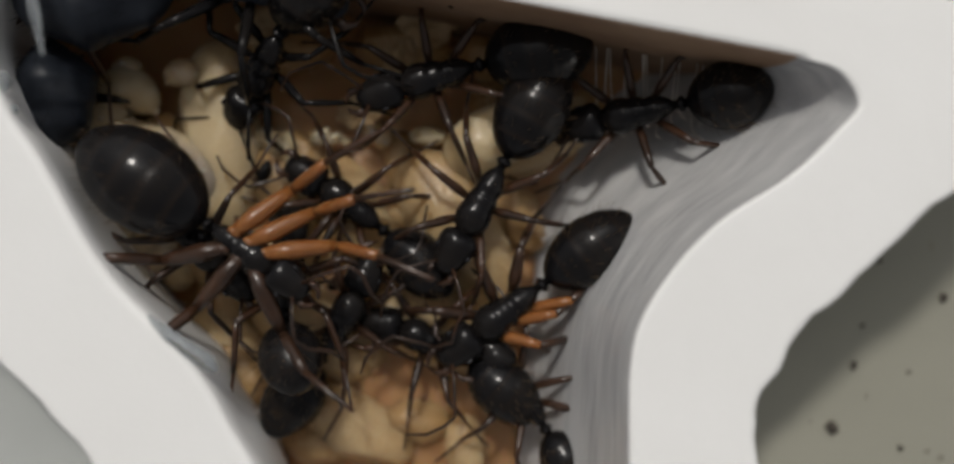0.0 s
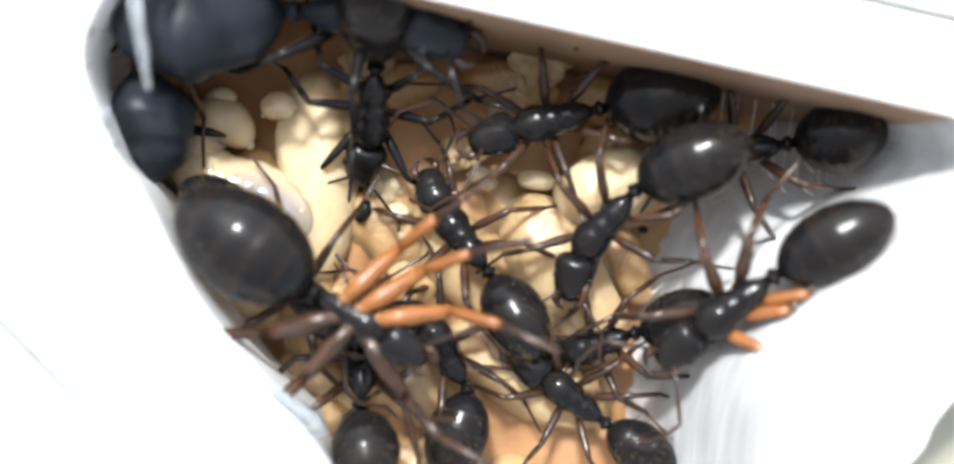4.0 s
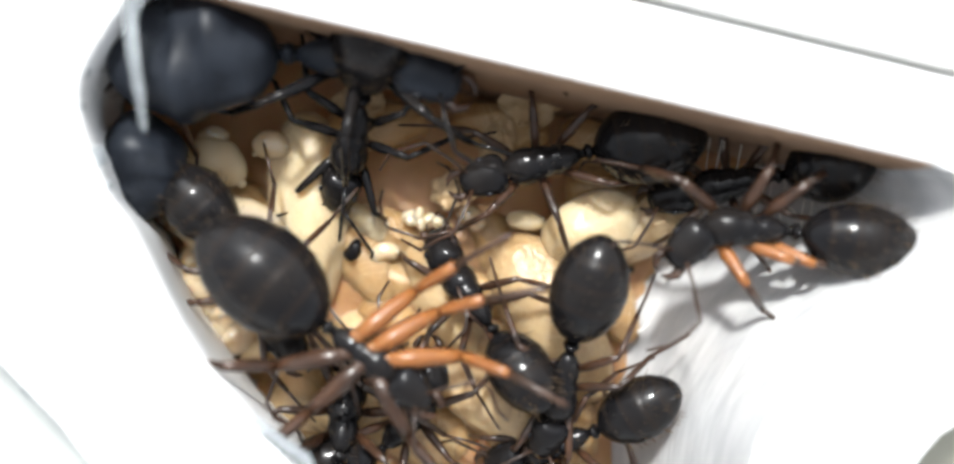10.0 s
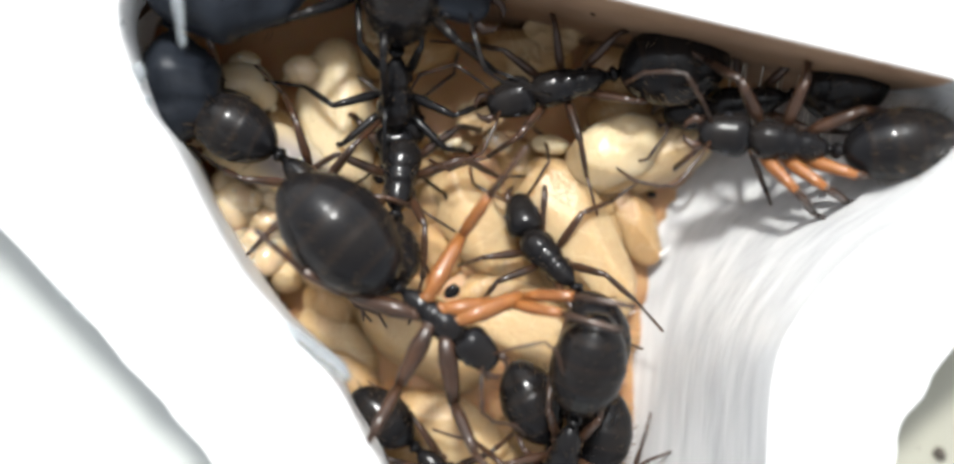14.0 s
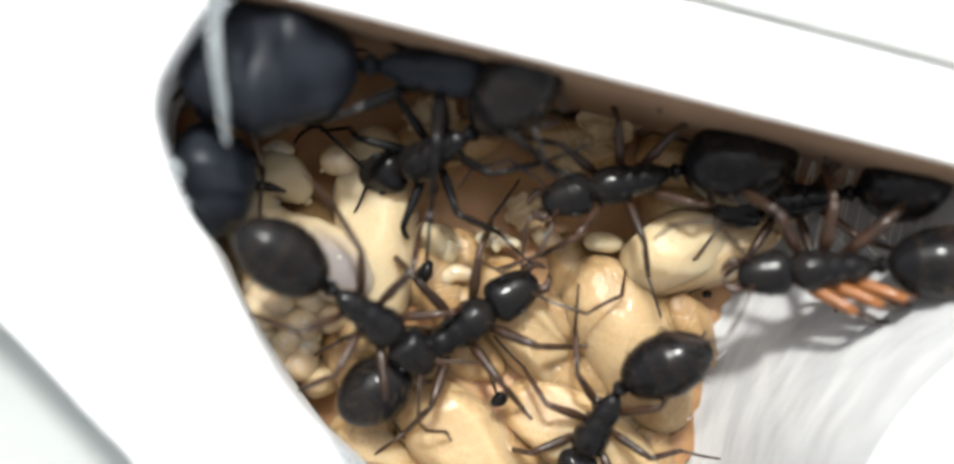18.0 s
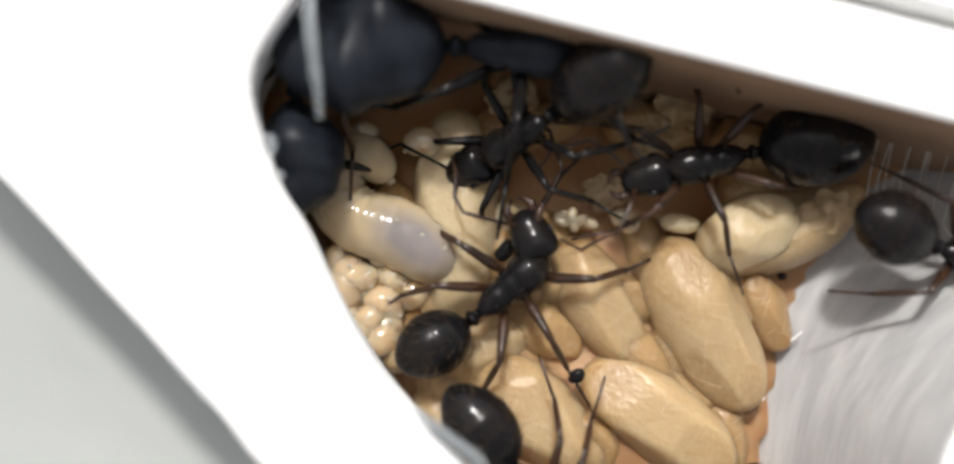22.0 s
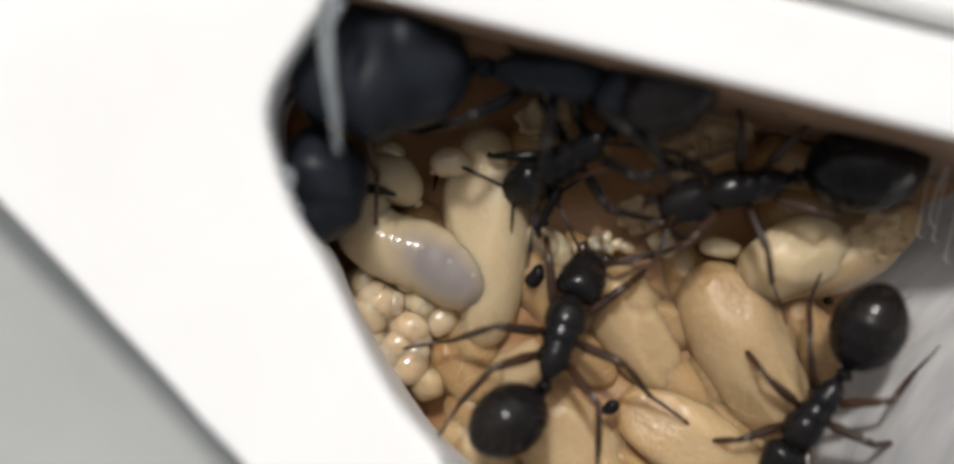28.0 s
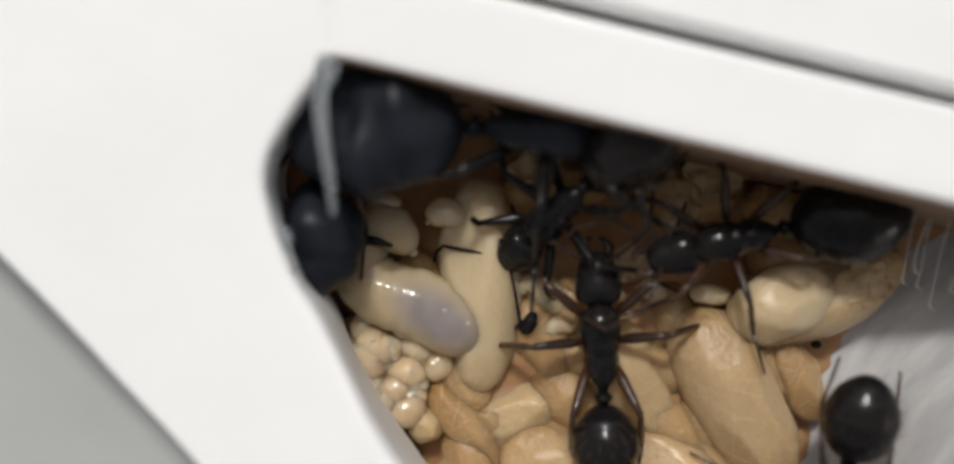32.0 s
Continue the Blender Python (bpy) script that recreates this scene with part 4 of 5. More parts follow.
    ants[name], sizes[name] = root, s
    return root


ant("queen", 1.35, 2.0, "large black ant with a broad gaster pressed under the chamber wall", gw=1.5, legs=black, body=hazed)
ant("corner", 1.25, 1.45, "black ant wedged in the chamber corner", gw=1.5, body=hazed)
ant("guard", 1.05, 1.4, "black ant standing still beside a pale pupa", gw=1.6)
ant("nurse", 1.08, 1.4, "black ant tending brood at the chamber wall", legs=black)
ant("runner", 0.95, 1.78, "large black ant with amber legs, belly up on the cover", up=True, femur_mat=leg_orange, gw=1.42, thick=2.1, plan=(48, 30, 14), reach=1.5)
ant("follower", 1.05, 1.2, "black ant walking along the chamber edge")
ant("forager", 1.14, 1.0, "slender black ant walking over the cocoons", gw=1.7)
ant("worker", 1.0, 1.15, "black ant crossing the brood pile", gw=1.42)
ant("major", 1.05, 1.4, "black ant with a large shiny gaster", gw=1.38)
ant("amber", 1.08, 1.4, "black ant with amber thighs on the white slope", femur_mat=leg_orange, gw=1.3, plan=(-44, -62, -74), thick=1.35)
ant("watcher", 1.05, 1.08, "black ant standing by the white slope", gw=1.68)
ant("porter", 0.98, 1.15, "black ant low in the brood pile")
ant("shadow_worker", 1.0, 1.15, "black ant crowding in the lower chamber")
ant("lower_worker", 0.95, 1.0, "black ant in the narrow end of the chamber")


def piece(name, kind):
    return next(o for o in ants[name].children if o.name.split(".")[0] == kind)


def bend(name, kind, angle):
    s = sizes[name]
    return at(1.75 * s, 0, 0.05 * s, angle) if kind == "head" else at(-2.75 * s, 0, -0.05 * s, angle)


def stand(x, y, z, yaw, dip):
    """An ant's pose in millimetres: heading, and head lower than gaster by dip degrees."""
    return pose(x * MM, y * MM, z * MM, 0, dip, yaw)


def step(name, pace):
    """Legs swing in two sets of three while the ant walks: pace is how briskly from each time on."""
    legs = [o for o in ants[name].children if o.name.split(".")[0] == "leg"]
    for i, leg in enumerate(legs):
        base = leg.matrix_basis.translation.copy()
        phase = math.pi * ((i // 2 + i % 2) % 2) + i * 0.2
        rows = []
        for k in range(65):
            t = k / 2
            v = next((p for q, p in reversed(pace) if q <= t), 0)
            rows.append((t, pose(*base, 0, 0, (3 + 19 * v) * math.sin(phase + t * 5.2))))
        walk(leg, rows)


def motions():
    """Keys for the ants, in millimetres and degrees."""
    walk(ants["queen"], [
        (0, stand(-6.68, 4.93, -3.8, -3.5, 0)), (23, stand(-6.68, 4.93, -3.8, -3.5, 0)), (32, stand(-6.68, 4.93, -3.8, -3.5, 0))])
    walk(piece("queen", "head"), [
        (0, bend("queen", "head", -25)), (23, bend("queen", "head", -25)), (32, bend("queen", "head", -25))])
    walk(piece("queen", "gaster"), [
        (0, bend("queen", "gaster", 6.7)), (23, bend("queen", "gaster", 6.7)), (32, bend("queen", "gaster", 6.7))])
    step("queen", [(0, 0), (23, 0)])
    walk(ants["corner"], [
        (0, stand(-17.89, 6.0, -5.6, 91, 0)), (23, stand(-17.89, 6.0, -5.6, 91, 0)), (32, stand(-17.89, 6.0, -5.6, 91, 0))])
    walk(piece("corner", "head"), [
        (0, bend("corner", "head", -1.4)), (23, bend("corner", "head", -1.4)), (32, bend("corner", "head", -1.4))])
    walk(piece("corner", "gaster"), [
        (0, bend("corner", "gaster", 1.4)), (23, bend("corner", "gaster", 1.4)), (32, bend("corner", "gaster", 1.4))])
    step("corner", [(0, 0), (23, 0)])
    walk(ants["guard"], [
        (0, stand(2.79, -0.19, -6.3, -167.4, 0)), (23, stand(2.79, -0.19, -6.3, -167.4, 0)), (32, stand(2.79, -0.19, -6.3, -167.4, 0))])
    walk(piece("guard", "head"), [
        (0, bend("guard", "head", 4.1)), (23, bend("guard", "head", 4.1)), (32, bend("guard", "head", 4.1))])
    walk(piece("guard", "gaster"), [
        (0, bend("guard", "gaster", -4.1)), (23, bend("guard", "gaster", -4.1)), (32, bend("guard", "gaster", -4.1))])
    step("guard", [(0, 0), (23, 0)])
    walk(ants["nurse"], [
        (0, stand(-6.55, 0.80, -6.48, -130.3, 34.0)), (2, stand(-7.51, 0.29, -6.48, -130.3, 34.0)), (3, stand(-6.87, 0.49, -6.5, -109.8, 34.0)), (6, stand(-6.20, 0.20, -6.5, -94.9, 34.0)), (7, stand(-6.38, 0.32, -6.48, -90.9, 34.0)), (8, stand(-6.53, 1.13, -6.5, -98.5, 34.0)), (9, stand(-7.58, 0.92, -6.5, -118.2, 34.0)), (10, stand(-7.00, 0.98, -6.5, -108.1, 34.0)), (11, stand(-6.72, 0.16, -6.5, -107.6, 34.0)), (12, stand(-5.16, 0.07, -6.5, -80.1, 34.0)), (13, stand(-4.64, -0.38, -6.48, -81.1, 34.0)), (14, stand(-6.31, -0.66, -6.48, -94.7, 34.0)), (14.5, stand(-5.03, -0.22, -6.48, -87.4, 34.0)), (17, stand(-7.47, 0.76, -6.5, -144.8, 34.0)), (17.5, stand(-7.11, 0.38, -6.48, -147.0, 34.0)), (18, stand(-6.89, 1.11, -6.48, -153.2, 34.0)), (19, stand(-6.33, 1.01, -6.48, -146.9, 34.0)), (20, stand(-6.77, 0.71, -6.48, -149.5, 34.0)), (21, stand(-7.82, 2.21, -6.48, -160.5, 34.0)), (22, stand(-6.89, 0.84, -6.48, -147.9, 34.0)), (23, stand(-5.86, 1.17, -6.48, -151.5, 34.0)), (24, stand(-5.46, 1.25, -6.48, -155.2, 34.0)), (25, stand(-4.67, 2.00, -6.48, -156.7, 34.0)), (28, stand(-5.59, 1.21, -6.48, -147.8, 34.0)), (29, stand(-6.55, 0.90, -6.48, -147.7, 34.0)), (30, stand(-6.97, 1.33, -6.48, -152.0, 34.0)), (31, stand(-6.54, 1.40, -6.48, -141.5, 34.0)), (32, stand(-6.00, 0.95, -6.48, -135.4, 34.0))])
    walk(piece("nurse", "head"), [
        (0, bend("nurse", "head", 4.0)), (2, bend("nurse", "head", 4.0)), (3, bend("nurse", "head", -13.5)), (6, bend("nurse", "head", 4.2)), (7, bend("nurse", "head", 2.9)), (8, bend("nurse", "head", 2.4)), (9, bend("nurse", "head", -1.3)), (10, bend("nurse", "head", -2.6)), (11, bend("nurse", "head", 0.7)), (12, bend("nurse", "head", -7.5)), (13, bend("nurse", "head", -6.8)), (14, bend("nurse", "head", 3.8)), (14.5, bend("nurse", "head", 2.5)), (17, bend("nurse", "head", -7.7)), (17.5, bend("nurse", "head", -10.4)), (18, bend("nurse", "head", -17.9)), (19, bend("nurse", "head", 3.9)), (20, bend("nurse", "head", -9.1)), (21, bend("nurse", "head", -2.6)), (22, bend("nurse", "head", -3.8)), (23, bend("nurse", "head", -14.1)), (24, bend("nurse", "head", -15.9)), (25, bend("nurse", "head", -5.9)), (28, bend("nurse", "head", -1.6)), (29, bend("nurse", "head", -0.4)), (30, bend("nurse", "head", -2.1)), (31, bend("nurse", "head", -4.9)), (32, bend("nurse", "head", 1.1))])
    walk(piece("nurse", "gaster"), [
        (0, bend("nurse", "gaster", -4.0)), (2, bend("nurse", "gaster", -4.0)), (3, bend("nurse", "gaster", 4.4)), (6, bend("nurse", "gaster", 2.1)), (7, bend("nurse", "gaster", -2.9)), (8, bend("nurse", "gaster", 2.4)), (9, bend("nurse", "gaster", 5.9)), (10, bend("nurse", "gaster", 4.8)), (11, bend("nurse", "gaster", 6.1)), (12, bend("nurse", "gaster", 1.9)), (13, bend("nurse", "gaster", 6.8)), (14, bend("nurse", "gaster", -3.8)), (14.5, bend("nurse", "gaster", -2.5)), (17, bend("nurse", "gaster", 0.8)), (17.5, bend("nurse", "gaster", 10.4)), (18, bend("nurse", "gaster", 17.9)), (19, bend("nurse", "gaster", -3.9)), (20, bend("nurse", "gaster", 9.1)), (21, bend("nurse", "gaster", 2.6)), (22, bend("nurse", "gaster", 3.8)), (23, bend("nurse", "gaster", 14.1)), (24, bend("nurse", "gaster", 15.9)), (25, bend("nurse", "gaster", 5.9)), (28, bend("nurse", "gaster", 1.6)), (29, bend("nurse", "gaster", 0.4)), (30, bend("nurse", "gaster", 2.1)), (31, bend("nurse", "gaster", 4.9)), (32, bend("nurse", "gaster", -1.1))])
    step("nurse", [(0, 0), (2, 0.11), (3, 0.15), (6, 0.2), (7, 0.37), (7.5, 0.34), (8, 0.32), (9, 0.22), (10, 0.33), (10.5, 0.32), (11, 0.39), (12, 0.41), (13, 0.61), (14, 0.89), (14.5, 0.3), (16.5, 0.47), (17.5, 0.48), (18, 0.17), (19, 0.17), (20, 0.61), (21, 0.57), (22, 0.34), (23, 0.14), (24, 0.4), (25, 0.16), (28, 0.32), (29, 0.21), (30, 0.14), (31, 0.24)])
    walk(ants["runner"], [
        (0, stand(-7.16, -8.91, -2.6, -37.7, 0.0)), (2, stand(-7.16, -8.91, -2.6, -37.7, 0.0)), (3, stand(-7.26, -9.82, -2.6, -32.6, 0.0)), (6, stand(-6.09, -9.18, -2.6, -32.1, 0.0)), (8, stand(-6.19, -9.11, -2.6, -30.2, 0.0)), (9, stand(-6.31, -9.99, -2.6, -46.9, 0.0)), (10, stand(-6.02, -9.62, -2.6, -35.9, 0.0)), (11, stand(-6.07, -10.00, -2.6, -40.9, 0.0)), (12, stand(-6.14, -10.37, -2.6, -51.8, 0.0)), (13, stand(-5.15, -11.66, -2.6, -50.1, 0.0)), (14, stand(-4.20, -11.97, -2.6, -37.6, 0.0)), (14.5, stand(-3.43, -14.34, -2.6, -42.8, 0.0)), (16.5, stand(-0.11, -22.74, -2.6, -59.9, 0.0)), (20.5, stand(0.65, -29.37, -2.6, -75.0, 0.0)), (32, stand(0.89, -30.25, -2.6, -75.0, 0.0))])
    walk(piece("runner", "head"), [
        (0, bend("runner", "head", -1.3)), (2, bend("runner", "head", -1.3)), (3, bend("runner", "head", -5.6)), (6, bend("runner", "head", 7.7)), (8, bend("runner", "head", 3.2)), (9, bend("runner", "head", -2.0)), (10, bend("runner", "head", -5.7)), (11, bend("runner", "head", -14.4)), (12, bend("runner", "head", -12.1)), (13, bend("runner", "head", 3.8)), (14, bend("runner", "head", -4.4)), (14.5, bend("runner", "head", 3.4)), (16.5, bend("runner", "head", -3.4)), (20.5, bend("runner", "head", 0.0)), (32, bend("runner", "head", 0.0))])
    walk(piece("runner", "gaster"), [
        (0, bend("runner", "gaster", 1.9)), (2, bend("runner", "gaster", 1.9)), (3, bend("runner", "gaster", -2.4)), (6, bend("runner", "gaster", -0.9)), (8, bend("runner", "gaster", -3.9)), (9, bend("runner", "gaster", 13.9)), (10, bend("runner", "gaster", -3.1)), (11, bend("runner", "gaster", 5.1)), (12, bend("runner", "gaster", 11.0)), (13, bend("runner", "gaster", -3.8)), (14, bend("runner", "gaster", -6.2)), (14.5, bend("runner", "gaster", -3.4)), (16.5, bend("runner", "gaster", 3.4)), (20.5, bend("runner", "gaster", 0.0)), (32, bend("runner", "gaster", 0.0))])
    step("runner", [(0, 0.01), (1, 0.22), (2, 0.31), (3, 0.16), (6, 0.09), (7, 0.21), (7.5, 0.18), (8, 0.12), (9, 0.21), (10, 0.15), (10.5, 0.3), (11, 0.16), (12, 0.49), (13, 0.31), (14, 1), (14.5, 1), (16.5, 0.61), (20.5, 0)])
    walk(ants["follower"], [
        (0, stand(-10.30, -8.50, -5.5, -45.0, 0.0)), (3, stand(-10.30, -8.50, -5.5, -45.0, 0.0)), (6, stand(-10.10, -8.20, -5.5, -50.0, 0.0)), (8, stand(-12.23, -6.63, -5.5, -70.1, 0.0)), (10, stand(-11.71, -6.50, -5.5, -61.4, 0.0)), (11, stand(-11.83, -5.29, -5.5, -66.5, 0.0)), (12, stand(-11.61, -5.36, -5.5, -61.6, 0.0)), (13, stand(-10.37, -4.83, -5.5, -39.4, 0.0)), (14, stand(-10.53, -5.57, -5.5, -44.2, 0.0)), (14.5, stand(-10.85, -4.85, -5.5, -36.1, 0.0)), (17, stand(-10.72, -6.22, -5.5, -42.2, 22.0)), (18, stand(-9.87, -6.83, -5.5, -37.3, 22.0)), (19, stand(-8.70, -9.52, -5.5, -45.0, 0.0)), (20, stand(-6.77, -15.38, -5.5, -55.2, 0.0)), (21, stand(-5.92, -16.26, -5.5, -50.8, 0.0)), (22, stand(-4.91, -17.51, -5.5, -48.9, 0.0)), (22.7, stand(-3.02, -23.60, -5.5, -68.9, 0.0)), (24, stand(0.31, -24.37, -5.5, -71.0, 0.0)), (28, stand(1.69, -29.60, -5.5, -80.0, 0.0)), (32, stand(1.70, -29.25, -5.5, -80.0, 0.0))])
    walk(piece("follower", "head"), [
        (0, bend("follower", "head", 0.0)), (6, bend("follower", "head", 5.0)), (8, bend("follower", "head", 1.4)), (10, bend("follower", "head", -2.5)), (11, bend("follower", "head", -3.8)), (12, bend("follower", "head", -7.1)), (13, bend("follower", "head", -14.3)), (14, bend("follower", "head", -9.4)), (14.5, bend("follower", "head", -1.4)), (17, bend("follower", "head", 0.4)), (18, bend("follower", "head", -10.4)), (19, bend("follower", "head", -11.2)), (20, bend("follower", "head", -5.0)), (21, bend("follower", "head", -1.8)), (22, bend("follower", "head", 0.1)), (22.7, bend("follower", "head", -4.0)), (24, bend("follower", "head", -2.1)), (28, bend("follower", "head", 0.0)), (32, bend("follower", "head", 0.0))])
    walk(piece("follower", "gaster"), [
        (0, bend("follower", "gaster", 0.0)), (6, bend("follower", "gaster", 5.0)), (8, bend("follower", "gaster", 30.3)), (10, bend("follower", "gaster", 16.0)), (11, bend("follower", "gaster", 34.6)), (12, bend("follower", "gaster", 34.7)), (13, bend("follower", "gaster", 12.5)), (14, bend("follower", "gaster", 15.8)), (14.5, bend("follower", "gaster", 1.4)), (17, bend("follower", "gaster", 7.5)), (18, bend("follower", "gaster", 2.3)), (19, bend("follower", "gaster", 11.2)), (20, bend("follower", "gaster", 5.0)), (21, bend("follower", "gaster", 1.8)), (22, bend("follower", "gaster", -0.1)), (22.7, bend("follower", "gaster", 4.0)), (24, bend("follower", "gaster", 2.1)), (28, bend("follower", "gaster", 0.0)), (32, bend("follower", "gaster", 0.0))])
    step("follower", [(0, 0.07), (2, 0.35), (3, 0.19), (7, 0.05), (8, 0.34), (9, 0.62), (10, 0.75), (10.5, 0.59), (11, 0.21), (12, 0.5), (13, 0.31), (14, 0.06), (14.5, 0.44), (16.5, 0.18), (17.5, 0.2), (18, 0.98), (19, 1), (20, 0.44), (21, 0.53), (22, 1), (22.7, 0.87), (24, 0.39), (28, 0)])
    walk(ants["forager"], [
        (0, stand(-5.92, -10.52, -6.84, 93.8, 34.0)), (9, stand(-7.88, -13.25, -6.84, 88.2, 34.0)), (11, stand(-6.31, -11.54, -6.84, 76.3, 34.0)), (11.5, stand(-5.72, -9.23, -6.87, 69.5, 32.0)), (12, stand(-5.76, -8.15, -6.94, 69.0, 29.1)), (13, stand(-4.69, -6.45, -6.84, 66.7, 34.0)), (14, stand(-6.11, -4.84, -6.89, 85.3, 31.3)), (14.5, stand(-6.86, -4.63, -6.96, 90.3, 27.8)), (16.5, stand(-6.14, -5.13, -7.6, 90.2, 0.0)), (17.5, stand(-5.33, -5.30, -7.6, 65.1, 0.0)), (18, stand(-5.59, -7.66, -7.6, 35.2, 0.0)), (19, stand(-4.56, -7.59, -7.6, 16.7, 0.0)), (20, stand(-6.12, -7.22, -7.6, 34.9, 0.0)), (21, stand(-7.20, -6.74, -7.6, 37.4, 0.0)), (21.5, stand(-6.71, -6.20, -7.6, 39.9, 0.0)), (22, stand(-6.85, -6.51, -7.6, 40.4, 0.0)), (23, stand(-7.11, -7.55, -7.6, 38.3, 0.0)), (24, stand(-6.40, -7.39, -7.6, 33.4, 0.0)), (25, stand(-6.69, -7.80, -7.6, 28.6, 0.0)), (25.5, stand(-6.53, -7.75, -7.6, 28.8, 0.0)), (27.5, stand(-5.60, -8.15, -7.25, 43.4, 14.7)), (28, stand(-6.01, -7.58, -7.2, 70.8, 22.0)), (29, stand(-4.93, -8.69, -7.05, 54.1, 23.7)), (30, stand(-4.02, -10.43, -6.84, 112.3, 34.0)), (31, stand(-3.64, -7.88, -6.93, 83.7, 29.5)), (32, stand(-3.60, -5.65, -7.6, 93.2, 0.0))])
    walk(piece("forager", "head"), [
        (0, bend("forager", "head", -10.5)), (9, bend("forager", "head", -9.8)), (11, bend("forager", "head", -7.6)), (11.5, bend("forager", "head", 0.1)), (12, bend("forager", "head", -2.1)), (13, bend("forager", "head", -6.2)), (14, bend("forager", "head", 5.2)), (14.5, bend("forager", "head", -2.8)), (16.5, bend("forager", "head", 7.2)), (17.5, bend("forager", "head", -7.5)), (18, bend("forager", "head", -2.5)), (19, bend("forager", "head", -5.4)), (20, bend("forager", "head", 0.1)), (21, bend("forager", "head", 62)), (21.5, bend("forager", "head", 72)), (22, bend("forager", "head", 74)), (23, bend("forager", "head", 66)), (24, bend("forager", "head", 82)), (25, bend("forager", "head", 62)), (25.5, bend("forager", "head", 55)), (27.5, bend("forager", "head", 24)), (28, bend("forager", "head", -6.0)), (29, bend("forager", "head", 7.4)), (30, bend("forager", "head", -1.9)), (31, bend("forager", "head", 1.9)), (32, bend("forager", "head", 0.5))])
    walk(piece("forager", "gaster"), [
        (0, bend("forager", "gaster", 10.5)), (9, bend("forager", "gaster", 9.8)), (11, bend("forager", "gaster", 7.6)), (11.5, bend("forager", "gaster", -0.1)), (12, bend("forager", "gaster", 2.1)), (13, bend("forager", "gaster", 6.2)), (14, bend("forager", "gaster", -5.2)), (14.5, bend("forager", "gaster", 2.8)), (16.5, bend("forager", "gaster", -7.2)), (17.5, bend("forager", "gaster", 7.5)), (18, bend("forager", "gaster", 2.5)), (19, bend("forager", "gaster", 5.4)), (20, bend("forager", "gaster", -0.1)), (21, bend("forager", "gaster", -12.9)), (21.5, bend("forager", "gaster", -13.0)), (22, bend("forager", "gaster", -7.8)), (23, bend("forager", "gaster", -12.4)), (24, bend("forager", "gaster", -12.1)), (25, bend("forager", "gaster", -14.1)), (25.5, bend("forager", "gaster", -10.2)), (27.5, bend("forager", "gaster", -13.7)), (28, bend("forager", "gaster", -33.6)), (29, bend("forager", "gaster", -7.4)), (30, bend("forager", "gaster", 1.9)), (31, bend("forager", "gaster", -1.9)), (32, bend("forager", "gaster", -0.5))])
    step("forager", [(0, 0.11), (9, 0.39), (11, 1), (11.5, 0.75), (12, 0.68), (13, 0.75), (14, 0.57), (14.5, 0.1), (16.5, 0.32), (17.5, 1), (18, 0.31), (19, 0.54), (20, 0.4), (21, 0.53), (21.5, 0.25), (22, 0.38), (23, 0.26), (24, 0.18), (25, 0.18), (25.5, 0.13), (27.5, 0.56), (28, 0.59), (29, 0.66), (30, 0.88), (31, 0.72)])
    walk(ants["worker"], [
        (0, stand(-2.30, -6.85, -7.6, 140.2, 0.0)), (1, stand(-2.22, -7.21, -7.6, 131.3, 0.0)), (2, stand(-3.09, -7.36, -7.6, 145.5, 22.0)), (3, stand(-2.35, -6.07, -7.6, 122.8, 19.4)), (6, stand(-1.54, -7.26, -7.6, 140.3, 0.0)), (7, stand(-0.49, -9.07, -7.6, 119.0, 0.0)), (8, stand(-1.10, -8.90, -7.6, 117.2, 16.9)), (9, stand(-1.96, -8.41, -7.2, 123.2, 22.0)), (10, stand(-1.05, -7.08, -7.6, 125.0, 22.0)), (11, stand(1.38, -8.45, -7.2, 117.7, 22.0)), (12, stand(2.17, -8.65, -7.4, 124.2, 19.3)), (13, stand(2.35, -9.65, -7.6, 129.7, 22.0)), (14, stand(1.80, -9.38, -7.6, 132.2, 22.0)), (14.5, stand(1.05, -8.36, -7.6, 122.5, 0.0)), (16.5, stand(1.32, -9.77, -7.6, 160.2, 0.0)), (17, stand(1.72, -9.76, -7.6, 165.8, 0.0)), (18, stand(1.53, -12.47, -7.6, 243.7, 22.0)), (19, stand(1.06, -15.37, -7.6, 237.6, 0.0)), (20, stand(1.05, -18.16, -7.6, 262.4, 0.0)), (21, stand(0.70, -18.63, -7.6, 266.4, 0.0)), (21.5, stand(-1.47, -19.72, -7.25, 266.5, 17.0)), (22.1, stand(-0.20, -24.73, -7.6, 270.2, 0.0)), (27, stand(-2.38, -29.66, -7.6, 265.0, 0.0)), (32, stand(-2.29, -29.72, -7.6, 265.0, 0.0))])
